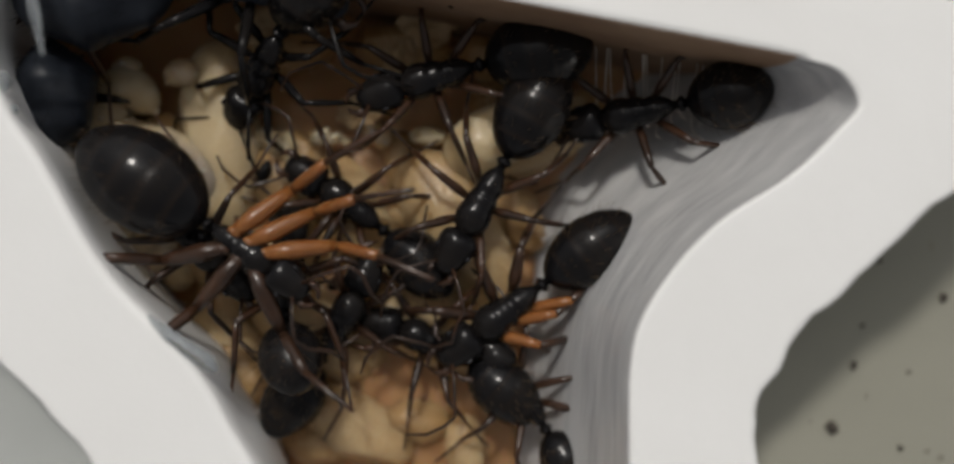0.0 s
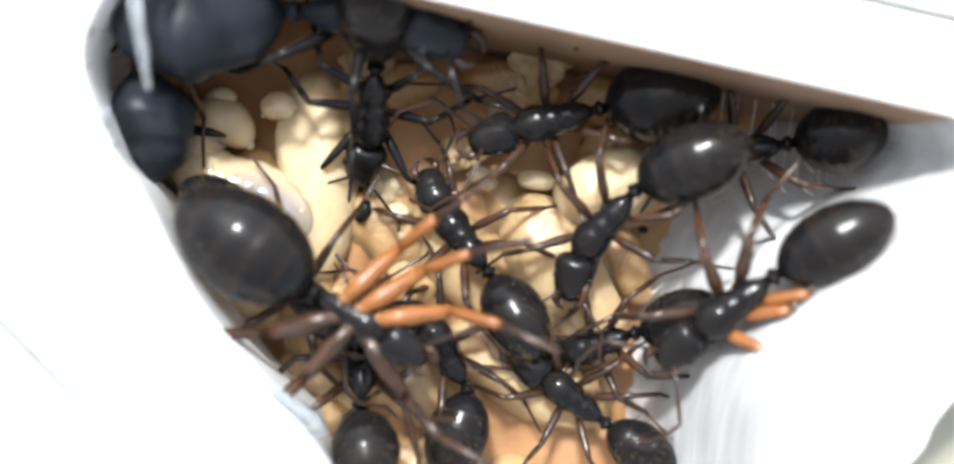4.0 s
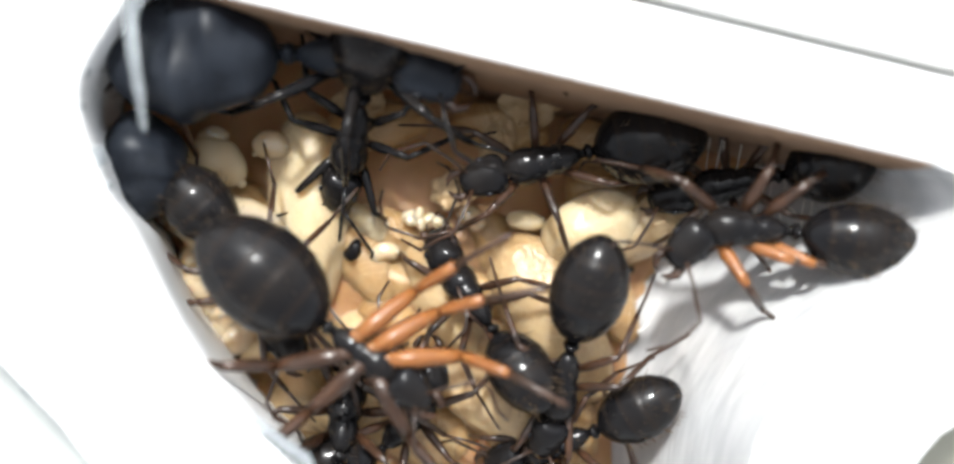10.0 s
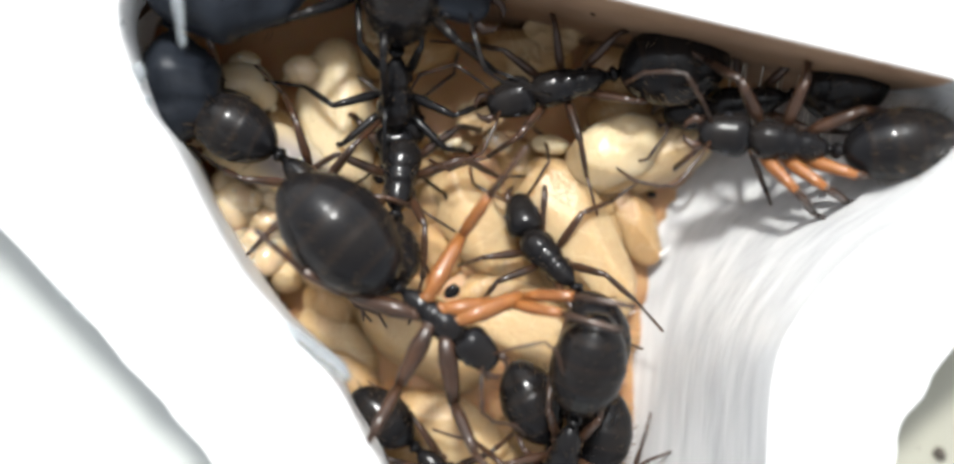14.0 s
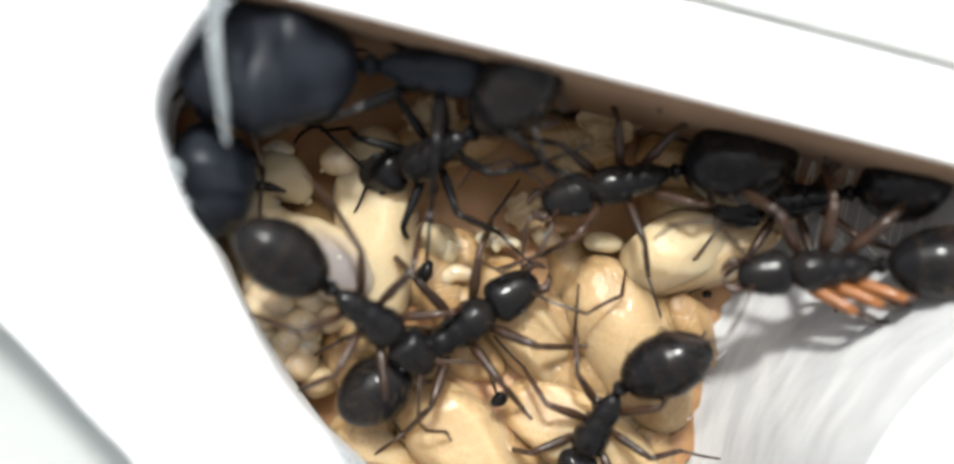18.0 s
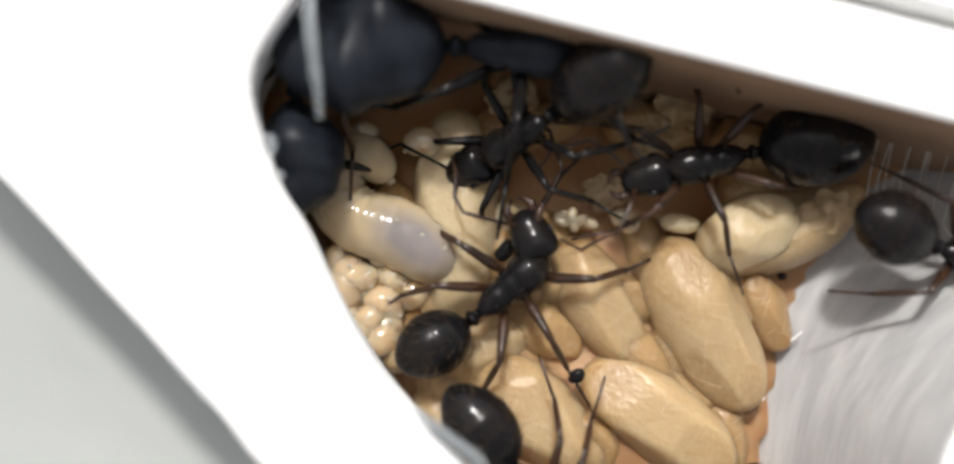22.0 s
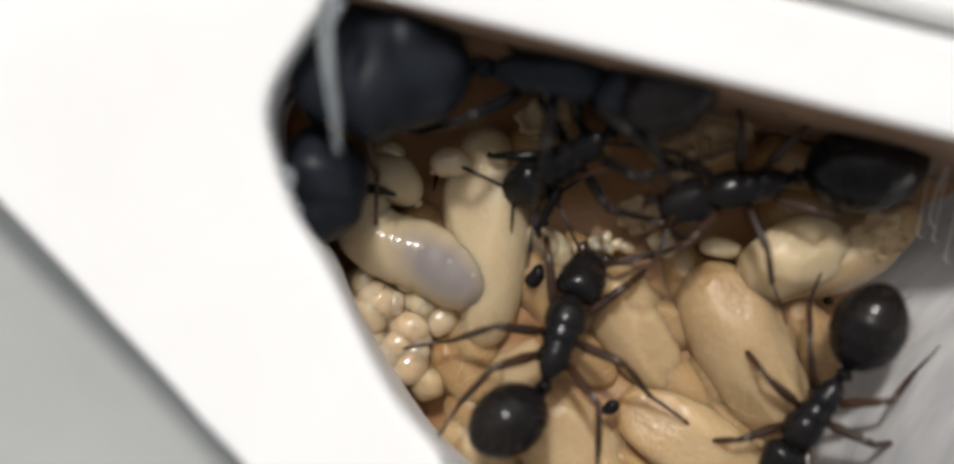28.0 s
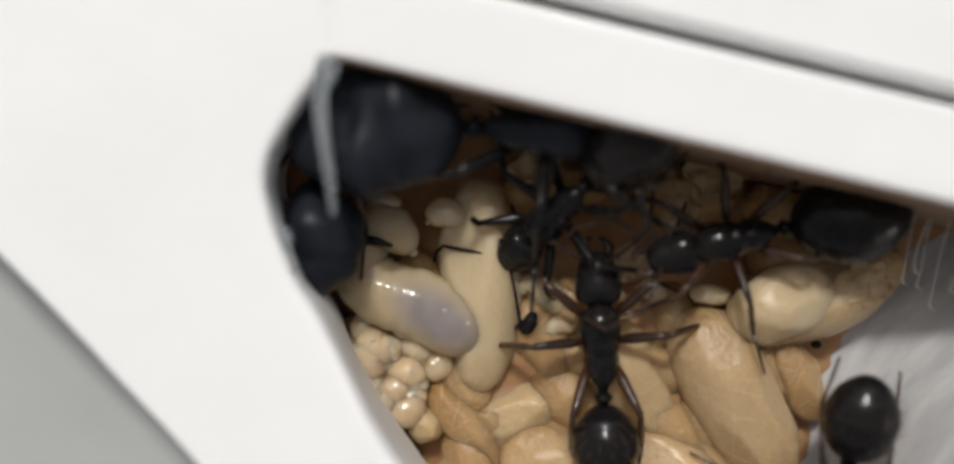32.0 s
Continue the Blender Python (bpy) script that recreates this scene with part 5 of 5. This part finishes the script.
    walk(piece("worker", "head"), [
        (0, bend("worker", "head", 7.0)), (1, bend("worker", "head", 4.3)), (2, bend("worker", "head", -30.3)), (3, bend("worker", "head", -12.4)), (6, bend("worker", "head", -26.3)), (7, bend("worker", "head", -4.6)), (8, bend("worker", "head", -3.1)), (9, bend("worker", "head", -9.0)), (10, bend("worker", "head", -9.4)), (11, bend("worker", "head", -5.2)), (12, bend("worker", "head", -2.5)), (13, bend("worker", "head", -19.1)), (14, bend("worker", "head", -27.8)), (14.5, bend("worker", "head", 1.0)), (16.5, bend("worker", "head", 16.8)), (17, bend("worker", "head", 20.3)), (18, bend("worker", "head", 6.7)), (19, bend("worker", "head", 2.9)), (20, bend("worker", "head", -0.8)), (21, bend("worker", "head", -2.2)), (21.5, bend("worker", "head", -2.1)), (23, bend("worker", "head", -0.2)), (27, bend("worker", "head", 0.0)), (32, bend("worker", "head", 0.0))])
    walk(piece("worker", "gaster"), [
        (0, bend("worker", "gaster", -7.0)), (1, bend("worker", "gaster", -4.3)), (2, bend("worker", "gaster", -25.6)), (3, bend("worker", "gaster", -1.7)), (6, bend("worker", "gaster", -23.7)), (7, bend("worker", "gaster", 4.6)), (8, bend("worker", "gaster", 10.0)), (9, bend("worker", "gaster", -5.4)), (10, bend("worker", "gaster", -0.3)), (11, bend("worker", "gaster", -2.4)), (12, bend("worker", "gaster", -0.7)), (13, bend("worker", "gaster", 1.9)), (14, bend("worker", "gaster", -19.6)), (14.5, bend("worker", "gaster", -1.0)), (16.5, bend("worker", "gaster", -16.8)), (17, bend("worker", "gaster", -45.0)), (18, bend("worker", "gaster", -36.8)), (19, bend("worker", "gaster", -2.9)), (20, bend("worker", "gaster", 0.8)), (21, bend("worker", "gaster", 2.2)), (21.5, bend("worker", "gaster", 2.1)), (23, bend("worker", "gaster", 0.2)), (27, bend("worker", "gaster", 0.0)), (32, bend("worker", "gaster", 0.0))])
    step("worker", [(0, 0.17), (1, 0.26), (2, 0.55), (3, 0.23), (6, 0.68), (7, 0.81), (7.5, 0.2), (8, 0.41), (9, 0.61), (10, 1), (10.5, 0.21), (11, 0.4), (12, 0.5), (13, 0.07), (14, 0.96), (14.5, 0.16), (16.5, 0.97), (17.5, 0.79), (18, 0.99), (19, 0.9), (20, 0.25), (21, 1), (21.5, 1), (23, 0.41), (27, 0)])
    walk(ants["major"], [
        (0, stand(4.98, -7.03, -6.2, -122.0, 0.0)), (1, stand(4.66, -7.02, -5.89, -123.5, 14.2)), (2, stand(6.58, -5.85, -5.8, -149.9, 22.0)), (3, stand(4.91, -5.76, -5.6, -131.1, 22.0)), (6, stand(6.56, -5.39, -6.2, -131.6, 0.0)), (7, stand(6.75, -7.69, -6.2, -112.6, 0.0)), (8, stand(4.32, -8.19, -6.2, -109.8, 14.3)), (9, stand(0.90, -10.48, -6.2, -115.8, 4.5)), (10, stand(3.76, -11.81, -6.2, -101.1, 22.0)), (11, stand(4.82, -10.99, -6.2, -100.8, 0.0)), (12, stand(4.13, -9.91, -6.2, -108.8, 0.0)), (13, stand(2.24, -15.20, -5.8, -95.3, 22.0)), (13.5, stand(3.49, -16.50, -6.2, -100.6, 0.0)), (14, stand(2.44, -19.91, -5.73, -102.4, 22.0)), (14.5, stand(3.60, -21.79, -5.71, -99.0, 22.7)), (16.5, stand(6.61, -17.15, -5.58, -103.7, 29.5)), (17, stand(6.74, -18.00, -5.72, -103.3, 22.2)), (18, stand(7.69, -22.83, -5.71, -106.5, 22.9)), (22, stand(7.52, -30.06, -5.71, -95.0, 22.9)), (32, stand(7.67, -30.77, -5.71, -95.0, 22.9))])
    walk(piece("major", "head"), [
        (0, bend("major", "head", -1.0)), (1, bend("major", "head", 0.5)), (2, bend("major", "head", 13.0)), (3, bend("major", "head", 31.4)), (6, bend("major", "head", 11.0)), (7, bend("major", "head", 8.1)), (8, bend("major", "head", 12.5)), (9, bend("major", "head", 9.5)), (10, bend("major", "head", -10.2)), (11, bend("major", "head", -16.4)), (12, bend("major", "head", -10.7)), (13, bend("major", "head", -1.5)), (13.5, bend("major", "head", -2.8)), (14, bend("major", "head", -0.8)), (14.5, bend("major", "head", 2.9)), (16.5, bend("major", "head", 0.7)), (17, bend("major", "head", 1.5)), (18, bend("major", "head", 4.7)), (22, bend("major", "head", 0.0)), (32, bend("major", "head", 0.0))])
    walk(piece("major", "gaster"), [
        (0, bend("major", "gaster", 1.0)), (1, bend("major", "gaster", -0.5)), (2, bend("major", "gaster", 15.3)), (3, bend("major", "gaster", -28.9)), (6, bend("major", "gaster", -12.0)), (7, bend("major", "gaster", -8.1)), (8, bend("major", "gaster", -24.8)), (9, bend("major", "gaster", -24.1)), (10, bend("major", "gaster", -4.3)), (11, bend("major", "gaster", -0.9)), (12, bend("major", "gaster", 0.6)), (13, bend("major", "gaster", -6.3)), (13.5, bend("major", "gaster", 2.8)), (14, bend("major", "gaster", 0.8)), (14.5, bend("major", "gaster", -2.9)), (16.5, bend("major", "gaster", -0.7)), (17, bend("major", "gaster", -1.5)), (18, bend("major", "gaster", -4.7)), (22, bend("major", "gaster", 0.0)), (32, bend("major", "gaster", 0.0))])
    step("major", [(0, 0.06), (1, 0.32), (2, 0.48), (3, 0.31), (6, 0.57), (7, 1), (7.5, 0.94), (8, 1), (9, 0.92), (10, 1), (10.5, 0.52), (11, 0.36), (12, 1), (13, 1), (13.5, 1), (14, 1), (14.5, 1), (16.5, 0.52), (17, 1), (18, 0.61), (22, 0)])
    walk(ants["amber"], [
        (0, stand(6.00, -13.12, -7.2, -145.8, 0.0)), (1, stand(5.30, -13.24, -7.2, -141.4, 0.0)), (2, stand(7.20, -10.70, -6.6, -155.8, 22.0)), (3, stand(9.62, -10.28, -5, -140.7, 22.0)), (5.5, stand(12.15, -8.56, -2.92, -145.9, 0.0)), (6, stand(10.42, -9.47, -3.9, -141.2, 22.0)), (7, stand(9.88, -10.32, -4.47, -139.0, 0.0)), (8, stand(12.58, -6.61, -3.8, -156.6, 22.0)), (9, stand(12.31, -4.85, -4.2, -180.4, 22.0)), (10, stand(12.62, -3.62, -3.5, -184.5, 0.0)), (11, stand(13.02, -3.86, -3, -177.8, 0.0)), (12, stand(14.12, -3.31, -3, -180.2, 0.0)), (13, stand(13.75, -2.90, -3.4, -184.3, 0.0)), (14, stand(13.50, -3.48, -3.1, -189.7, 0.0)), (14.5, stand(12.33, -3.43, -2.84, -188.9, 0.0)), (16.5, stand(12.16, -3.75, -4.6, -180.0, 0.0)), (17.5, stand(11.59, -5.03, -2.86, -165.8, 0.0)), (18, stand(12.16, -4.42, -4.02, -176.3, 0.0)), (19, stand(11.70, -8.03, -6.52, -114.7, 0.0)), (20, stand(9.59, -11.97, -2.2, -128.2, 0.0)), (21, stand(9.35, -16.16, -6.8, -112.9, 0.0)), (22, stand(8.60, -24.60, -3.13, -106.7, 0.0)), (23, stand(9.74, -26.02, -2.2, -110.8, 0.0)), (32, stand(9.75, -26.72, -2.2, -110.8, 0.0))])
    walk(piece("amber", "head"), [
        (0, bend("amber", "head", 0.5)), (1, bend("amber", "head", 3.5)), (2, bend("amber", "head", 19.0)), (3, bend("amber", "head", 4.9)), (5.5, bend("amber", "head", 3.4)), (6, bend("amber", "head", 11.7)), (7, bend("amber", "head", 7.2)), (8, bend("amber", "head", 26.9)), (9, bend("amber", "head", 8.8)), (10, bend("amber", "head", 50.0)), (11, bend("amber", "head", 48.4)), (12, bend("amber", "head", 10.3)), (13, bend("amber", "head", 8.7)), (14, bend("amber", "head", 4.2)), (14.5, bend("amber", "head", -4.5)), (16.5, bend("amber", "head", 0.0)), (17.5, bend("amber", "head", 12.0)), (18, bend("amber", "head", 1.3)), (19, bend("amber", "head", 19.7)), (20, bend("amber", "head", -9.1)), (21, bend("amber", "head", -9.6)), (22, bend("amber", "head", -10.1)), (23, bend("amber", "head", -6.6)), (32, bend("amber", "head", -6.6))])
    walk(piece("amber", "gaster"), [
        (0, bend("amber", "gaster", -0.5)), (1, bend("amber", "gaster", -3.5)), (2, bend("amber", "gaster", -3.4)), (3, bend("amber", "gaster", -9.2)), (5.5, bend("amber", "gaster", -3.4)), (6, bend("amber", "gaster", -6.6)), (7, bend("amber", "gaster", -7.2)), (8, bend("amber", "gaster", 1.0)), (9, bend("amber", "gaster", 6.5)), (10, bend("amber", "gaster", -3.8)), (11, bend("amber", "gaster", -10.8)), (12, bend("amber", "gaster", 1.9)), (13, bend("amber", "gaster", 14.7)), (14, bend("amber", "gaster", 18.3)), (14.5, bend("amber", "gaster", 4.5)), (16.5, bend("amber", "gaster", 0.0)), (17.5, bend("amber", "gaster", -12.0)), (18, bend("amber", "gaster", -1.3)), (19, bend("amber", "gaster", -19.7)), (20, bend("amber", "gaster", 9.1)), (21, bend("amber", "gaster", 9.6)), (22, bend("amber", "gaster", 10.1)), (23, bend("amber", "gaster", 6.6)), (32, bend("amber", "gaster", 6.6))])
    step("amber", [(0, 0.22), (1, 0.72), (2, 1), (3, 0.42), (5.5, 1), (6, 0.37), (7, 1), (7.5, 1), (8, 0.74), (9, 0.34), (10, 0.5), (10.5, 0.42), (11, 0.08), (12, 0.12), (13, 0.26), (14, 0.08), (14.5, 0.07), (16.5, 0.48), (17.5, 0.47), (18, 1), (19, 1), (20, 1), (21, 1), (22, 1), (23, 0)])
    walk(ants["watcher"], [
        (0, stand(13.59, -2.56, -6.99, -171.8, 18.0)), (2, stand(13.06, -2.14, -6.99, -171.8, 18.0)), (3, stand(12.28, -1.83, -6.99, -171.4, 18.0)), (6, stand(12.52, -2.10, -6.9, -171.4, 18.0)), (7, stand(12.54, -1.85, -6.99, -170.9, 18.0)), (8, stand(12.23, -1.41, -6.99, -171.2, 18.0)), (9, stand(12.39, -1.34, -6.99, -169.8, 18.0)), (11, stand(12.79, -1.35, -6.87, -171.0, 18.0)), (12, stand(11.89, -0.84, -6.99, -173.8, 18.0)), (13, stand(11.81, -0.67, -6.99, -172.9, 18.0)), (14, stand(12.33, -1.13, -6.99, -172.8, 18.0)), (14.5, stand(12.17, -1.04, -6.99, -172.4, 18.0)), (16.5, stand(11.33, -1.24, -6.99, -172.1, 18.0)), (18, stand(11.63, -1.03, -6.99, -172.0, 18.0)), (19, stand(13.49, -4.16, -6.51, -102.4, 18.0)), (20, stand(15.63, -4.20, -4.59, -48.8, 18.0)), (21, stand(15.79, -3.36, -5.74, -15.3, 18.0)), (22, stand(16.24, -4.96, -5.9, -15.3, 18.0)), (23, stand(15.33, -4.40, -5.52, -6.4, 18.0)), (24, stand(14.64, -3.77, -5.33, -5.3, 18.0)), (24.267, stand(13.07, -5.83, -5.15, -47.8, 18.0)), (24.5, stand(11.48, -7.90, -4.97, -90.3, 18.0)), (25, stand(10.89, -7.50, -5.89, -112.6, 18.0)), (25.5, stand(9.19, -7.54, -7.4, -134.6, 0.0)), (27.5, stand(8.01, -9.93, -6.99, -134.3, 18.0)), (28, stand(6.36, -11.23, -7.4, -124.0, 8.0)), (29, stand(6.55, -10.36, -7.4, -134.3, 0.0)), (30, stand(6.25, -9.99, -7.4, -142.8, 0.0)), (31, stand(6.76, -11.36, -7.4, -129.2, 0.0)), (32, stand(7.86, -13.55, -6.99, -104.6, 18.0))])
    walk(piece("watcher", "head"), [
        (0, bend("watcher", "head", 1.6)), (2, bend("watcher", "head", 1.6)), (3, bend("watcher", "head", 1.5)), (6, bend("watcher", "head", 1.2)), (7, bend("watcher", "head", 1.6)), (8, bend("watcher", "head", 1.3)), (9, bend("watcher", "head", 0.9)), (11, bend("watcher", "head", 1.6)), (12, bend("watcher", "head", 1.3)), (13, bend("watcher", "head", 0.0)), (14, bend("watcher", "head", 0.1)), (14.5, bend("watcher", "head", 0.1)), (16.5, bend("watcher", "head", -0.3)), (18, bend("watcher", "head", -0.5)), (19, bend("watcher", "head", 18.2)), (20, bend("watcher", "head", -20.9)), (21, bend("watcher", "head", 2.7)), (22, bend("watcher", "head", 7.5)), (23, bend("watcher", "head", -1.4)), (24, bend("watcher", "head", -2.4)), (24.267, bend("watcher", "head", -8.3)), (24.5, bend("watcher", "head", -14.2)), (25, bend("watcher", "head", 9.8)), (25.5, bend("watcher", "head", 7.1)), (27.5, bend("watcher", "head", -6.9)), (28, bend("watcher", "head", 8.6)), (29, bend("watcher", "head", -0.2)), (30, bend("watcher", "head", -2.0)), (31, bend("watcher", "head", 0.0)), (32, bend("watcher", "head", -7.6))])
    walk(piece("watcher", "gaster"), [
        (0, bend("watcher", "gaster", -1.6)), (2, bend("watcher", "gaster", -1.6)), (3, bend("watcher", "gaster", -1.5)), (6, bend("watcher", "gaster", -1.2)), (7, bend("watcher", "gaster", -1.6)), (8, bend("watcher", "gaster", -1.3)), (9, bend("watcher", "gaster", -0.9)), (11, bend("watcher", "gaster", -1.6)), (12, bend("watcher", "gaster", -1.3)), (13, bend("watcher", "gaster", 0.0)), (14, bend("watcher", "gaster", -0.1)), (14.5, bend("watcher", "gaster", -0.1)), (16.5, bend("watcher", "gaster", 0.3)), (18, bend("watcher", "gaster", 0.5)), (19, bend("watcher", "gaster", -18.2)), (20, bend("watcher", "gaster", 20.9)), (21, bend("watcher", "gaster", -2.7)), (22, bend("watcher", "gaster", -7.5)), (23, bend("watcher", "gaster", 1.4)), (24, bend("watcher", "gaster", 2.4)), (24.267, bend("watcher", "gaster", 8.3)), (24.5, bend("watcher", "gaster", 14.2)), (25, bend("watcher", "gaster", -9.8)), (25.5, bend("watcher", "gaster", -7.1)), (27.5, bend("watcher", "gaster", 6.9)), (28, bend("watcher", "gaster", 12.0)), (29, bend("watcher", "gaster", 0.2)), (30, bend("watcher", "gaster", 2.0)), (31, bend("watcher", "gaster", 0.0)), (32, bend("watcher", "gaster", 7.6))])
    step("watcher", [(0, 0), (2, 0.24), (3, 0.09), (6, 0.11), (7, 0.17), (8, 0), (9, 0.09), (11, 0.4), (12, 0.03), (13, 0.19), (14, 0.15), (14.5, 0.2), (16.5, 0.12), (18, 1), (19, 0.74), (20, 0.21), (21, 0.39), (22, 0.1), (23, 0.18), (24, 1), (24.267, 1), (24.5, 0.34), (25, 1), (25.5, 0.5), (27.5, 1), (28, 0.16), (29, 0.15), (30, 0.46), (31, 0.87)])
    walk(ants["porter"], [
        (0, stand(1.74, -14.65, -8, 150.8, 0.0)), (3, stand(4.87, -11.89, -8, 221.2, 22.0)), (6, stand(5.09, -12.21, -8, 134.4, 22.0)), (7, stand(6.79, -13.02, -8, 197.0, 10.0)), (8, stand(6.48, -12.84, -8, 260.2, 22.0)), (9, stand(3.48, -13.62, -8, 187.7, 22.0)), (12, stand(3.90, -17.86, -8, 256.9, 0.0)), (13, stand(5.31, -19.71, -8, 269.5, 0.0)), (14, stand(3.78, -23.99, -8, 260.3, 0.0)), (16.5, stand(6.07, -23.43, -8, 258.7, 0.0)), (20.5, stand(4.65, -22.90, -8, 260.0, 0.0)), (32, stand(4.92, -23.49, -8, 260.0, 0.0))])
    walk(piece("porter", "head"), [
        (0, bend("porter", "head", 14.3)), (3, bend("porter", "head", -8.7)), (6, bend("porter", "head", -31.9)), (7, bend("porter", "head", 0.0)), (8, bend("porter", "head", 14.2)), (9, bend("porter", "head", -4.3)), (12, bend("porter", "head", -1.6)), (13, bend("porter", "head", -6.2)), (14, bend("porter", "head", 3.3)), (16.5, bend("porter", "head", -0.5)), (20.5, bend("porter", "head", 0.0)), (32, bend("porter", "head", 0.0))])
    walk(piece("porter", "gaster"), [
        (0, bend("porter", "gaster", -14.3)), (3, bend("porter", "gaster", -9.7)), (6, bend("porter", "gaster", 7.1)), (7, bend("porter", "gaster", 0.0)), (8, bend("porter", "gaster", -3.5)), (9, bend("porter", "gaster", 12.6)), (12, bend("porter", "gaster", 1.6)), (13, bend("porter", "gaster", 6.2)), (14, bend("porter", "gaster", -3.3)), (16.5, bend("porter", "gaster", 0.5)), (20.5, bend("porter", "gaster", 0.0)), (32, bend("porter", "gaster", 0.0))])
    step("porter", [(0, 0.1), (2, 0.54), (3, 0.3), (6, 0.87), (7, 1), (8, 1), (8.5, 1), (9, 0.26), (10.5, 1), (12, 0.85), (13, 1), (14, 0.34), (16.5, 0.11), (20.5, 0)])
    walk(ants["shadow_worker"], [
        (0, stand(-2.99, -13.26, -7.2, 58.1, 0)), (2, stand(-3.15, -12.79, -7.2, 68.9, 0)), (3, stand(-2.94, -11.96, -7.2, 128.6, 0)), (6, stand(-3.12, -12.38, -7.2, 75.4, 0)), (9, stand(-3.72, -14.08, -7.2, 17.4, 0)), (10.5, stand(-4.48, -13.09, -7.2, 68.1, 0)), (12, stand(-5.07, -12.38, -7.2, 118.9, 0)), (12.333, stand(-3.20, -15.31, -7.2, 173.8, 0)), (12.667, stand(-1.34, -18.17, -7.2, 228.7, 0)), (13, stand(0.51, -21.00, -7.2, 283.7, 0)), (14, stand(2.84, -21.81, -7.2, 292.9, 0)), (14.5, stand(2.45, -22.12, -7.2, 285.6, 0)), (16.5, stand(1.88, -24.80, -7.2, 277, 0)), (20.5, stand(4.46, -30.27, -7.2, 275, 0)), (32, stand(4.68, -31.05, -7.2, 275, 0))])
    walk(piece("shadow_worker", "head"), [
        (0, bend("shadow_worker", "head", 5.9)), (2, bend("shadow_worker", "head", -4.5)), (3, bend("shadow_worker", "head", 55)), (6, bend("shadow_worker", "head", 35.4)), (9, bend("shadow_worker", "head", 55)), (10.5, bend("shadow_worker", "head", 35.1)), (12, bend("shadow_worker", "head", 15.2)), (12.333, bend("shadow_worker", "head", 9.4)), (12.667, bend("shadow_worker", "head", 3.5)), (13, bend("shadow_worker", "head", -2.4)), (14, bend("shadow_worker", "head", -0.5)), (14.5, bend("shadow_worker", "head", -2.1)), (16.5, bend("shadow_worker", "head", -1.4)), (20.5, bend("shadow_worker", "head", 0)), (32, bend("shadow_worker", "head", 0))])
    walk(piece("shadow_worker", "gaster"), [
        (0, bend("shadow_worker", "gaster", -5.9)), (2, bend("shadow_worker", "gaster", 4.5)), (3, bend("shadow_worker", "gaster", -55)), (6, bend("shadow_worker", "gaster", -35.4)), (9, bend("shadow_worker", "gaster", -55)), (10.5, bend("shadow_worker", "gaster", -35.1)), (12, bend("shadow_worker", "gaster", -15.2)), (12.333, bend("shadow_worker", "gaster", -9.4)), (12.667, bend("shadow_worker", "gaster", -3.5)), (13, bend("shadow_worker", "gaster", 2.4)), (14, bend("shadow_worker", "gaster", 0.5)), (14.5, bend("shadow_worker", "gaster", 2.1)), (16.5, bend("shadow_worker", "gaster", 1.4)), (20.5, bend("shadow_worker", "gaster", 0)), (32, bend("shadow_worker", "gaster", 0))])
    step("shadow_worker", [(0, 0.15), (2, 0.28), (3, 0.06), (6, 0.2), (9, 0.24), (10.5, 0.24), (12, 1), (12.333, 1), (12.667, 1), (13, 0.84), (14, 0.37), (14.5, 0.35), (16.5, 0.55), (20.5, 0)])
    walk(ants["lower_worker"], [
        (0, stand(6.81, -17.84, -7.8, 121.4, 0)), (2, stand(3.62, -16.44, -7.8, 121.8, 0)), (3, stand(3.94, -14.00, -7.8, 144.4, 0)), (6, stand(3.08, -16.90, -7.8, 116.0, 0)), (7.5, stand(3.10, -17.24, -7.8, 74.4, 0)), (9, stand(4.80, -17.92, -7.8, 32.1, 0)), (11, stand(10.17, -17.79, -7.8, -5.1, 0)), (13, stand(-3.63, -21.27, -7.8, -44.8, 0)), (14, stand(-3.89, -21.21, -7.8, -44.4, 0)), (14.5, stand(-4.51, -22.38, -7.8, -53.1, 0)), (16.5, stand(-2.20, -21.82, -7.8, -52.4, 0)), (20.5, stand(-2.93, -23.25, -7.8, -70, 0)), (32, stand(-2.86, -23.85, -7.8, -70, 0))])
    walk(piece("lower_worker", "head"), [
        (0, bend("lower_worker", "head", 2.4)), (9, bend("lower_worker", "head", -2.2)), (13, bend("lower_worker", "head", -1.6)), (14, bend("lower_worker", "head", -1.7)), (14.5, bend("lower_worker", "head", -2.3)), (16.5, bend("lower_worker", "head", -0.6)), (20.5, bend("lower_worker", "head", 0)), (32, bend("lower_worker", "head", 0))])
    walk(piece("lower_worker", "gaster"), [
        (0, bend("lower_worker", "gaster", -2.4)), (9, bend("lower_worker", "gaster", 2.2)), (13, bend("lower_worker", "gaster", 1.6)), (14, bend("lower_worker", "gaster", 1.7)), (14.5, bend("lower_worker", "gaster", 2.3)), (16.5, bend("lower_worker", "gaster", 0.6)), (20.5, bend("lower_worker", "gaster", 0)), (32, bend("lower_worker", "gaster", 0))])
    step("lower_worker", [(0, 0.23), (9, 0.18), (13, 0.09), (14, 0.99), (14.5, 0.44), (16.5, 0.17), (20.5, 0)])


motions()
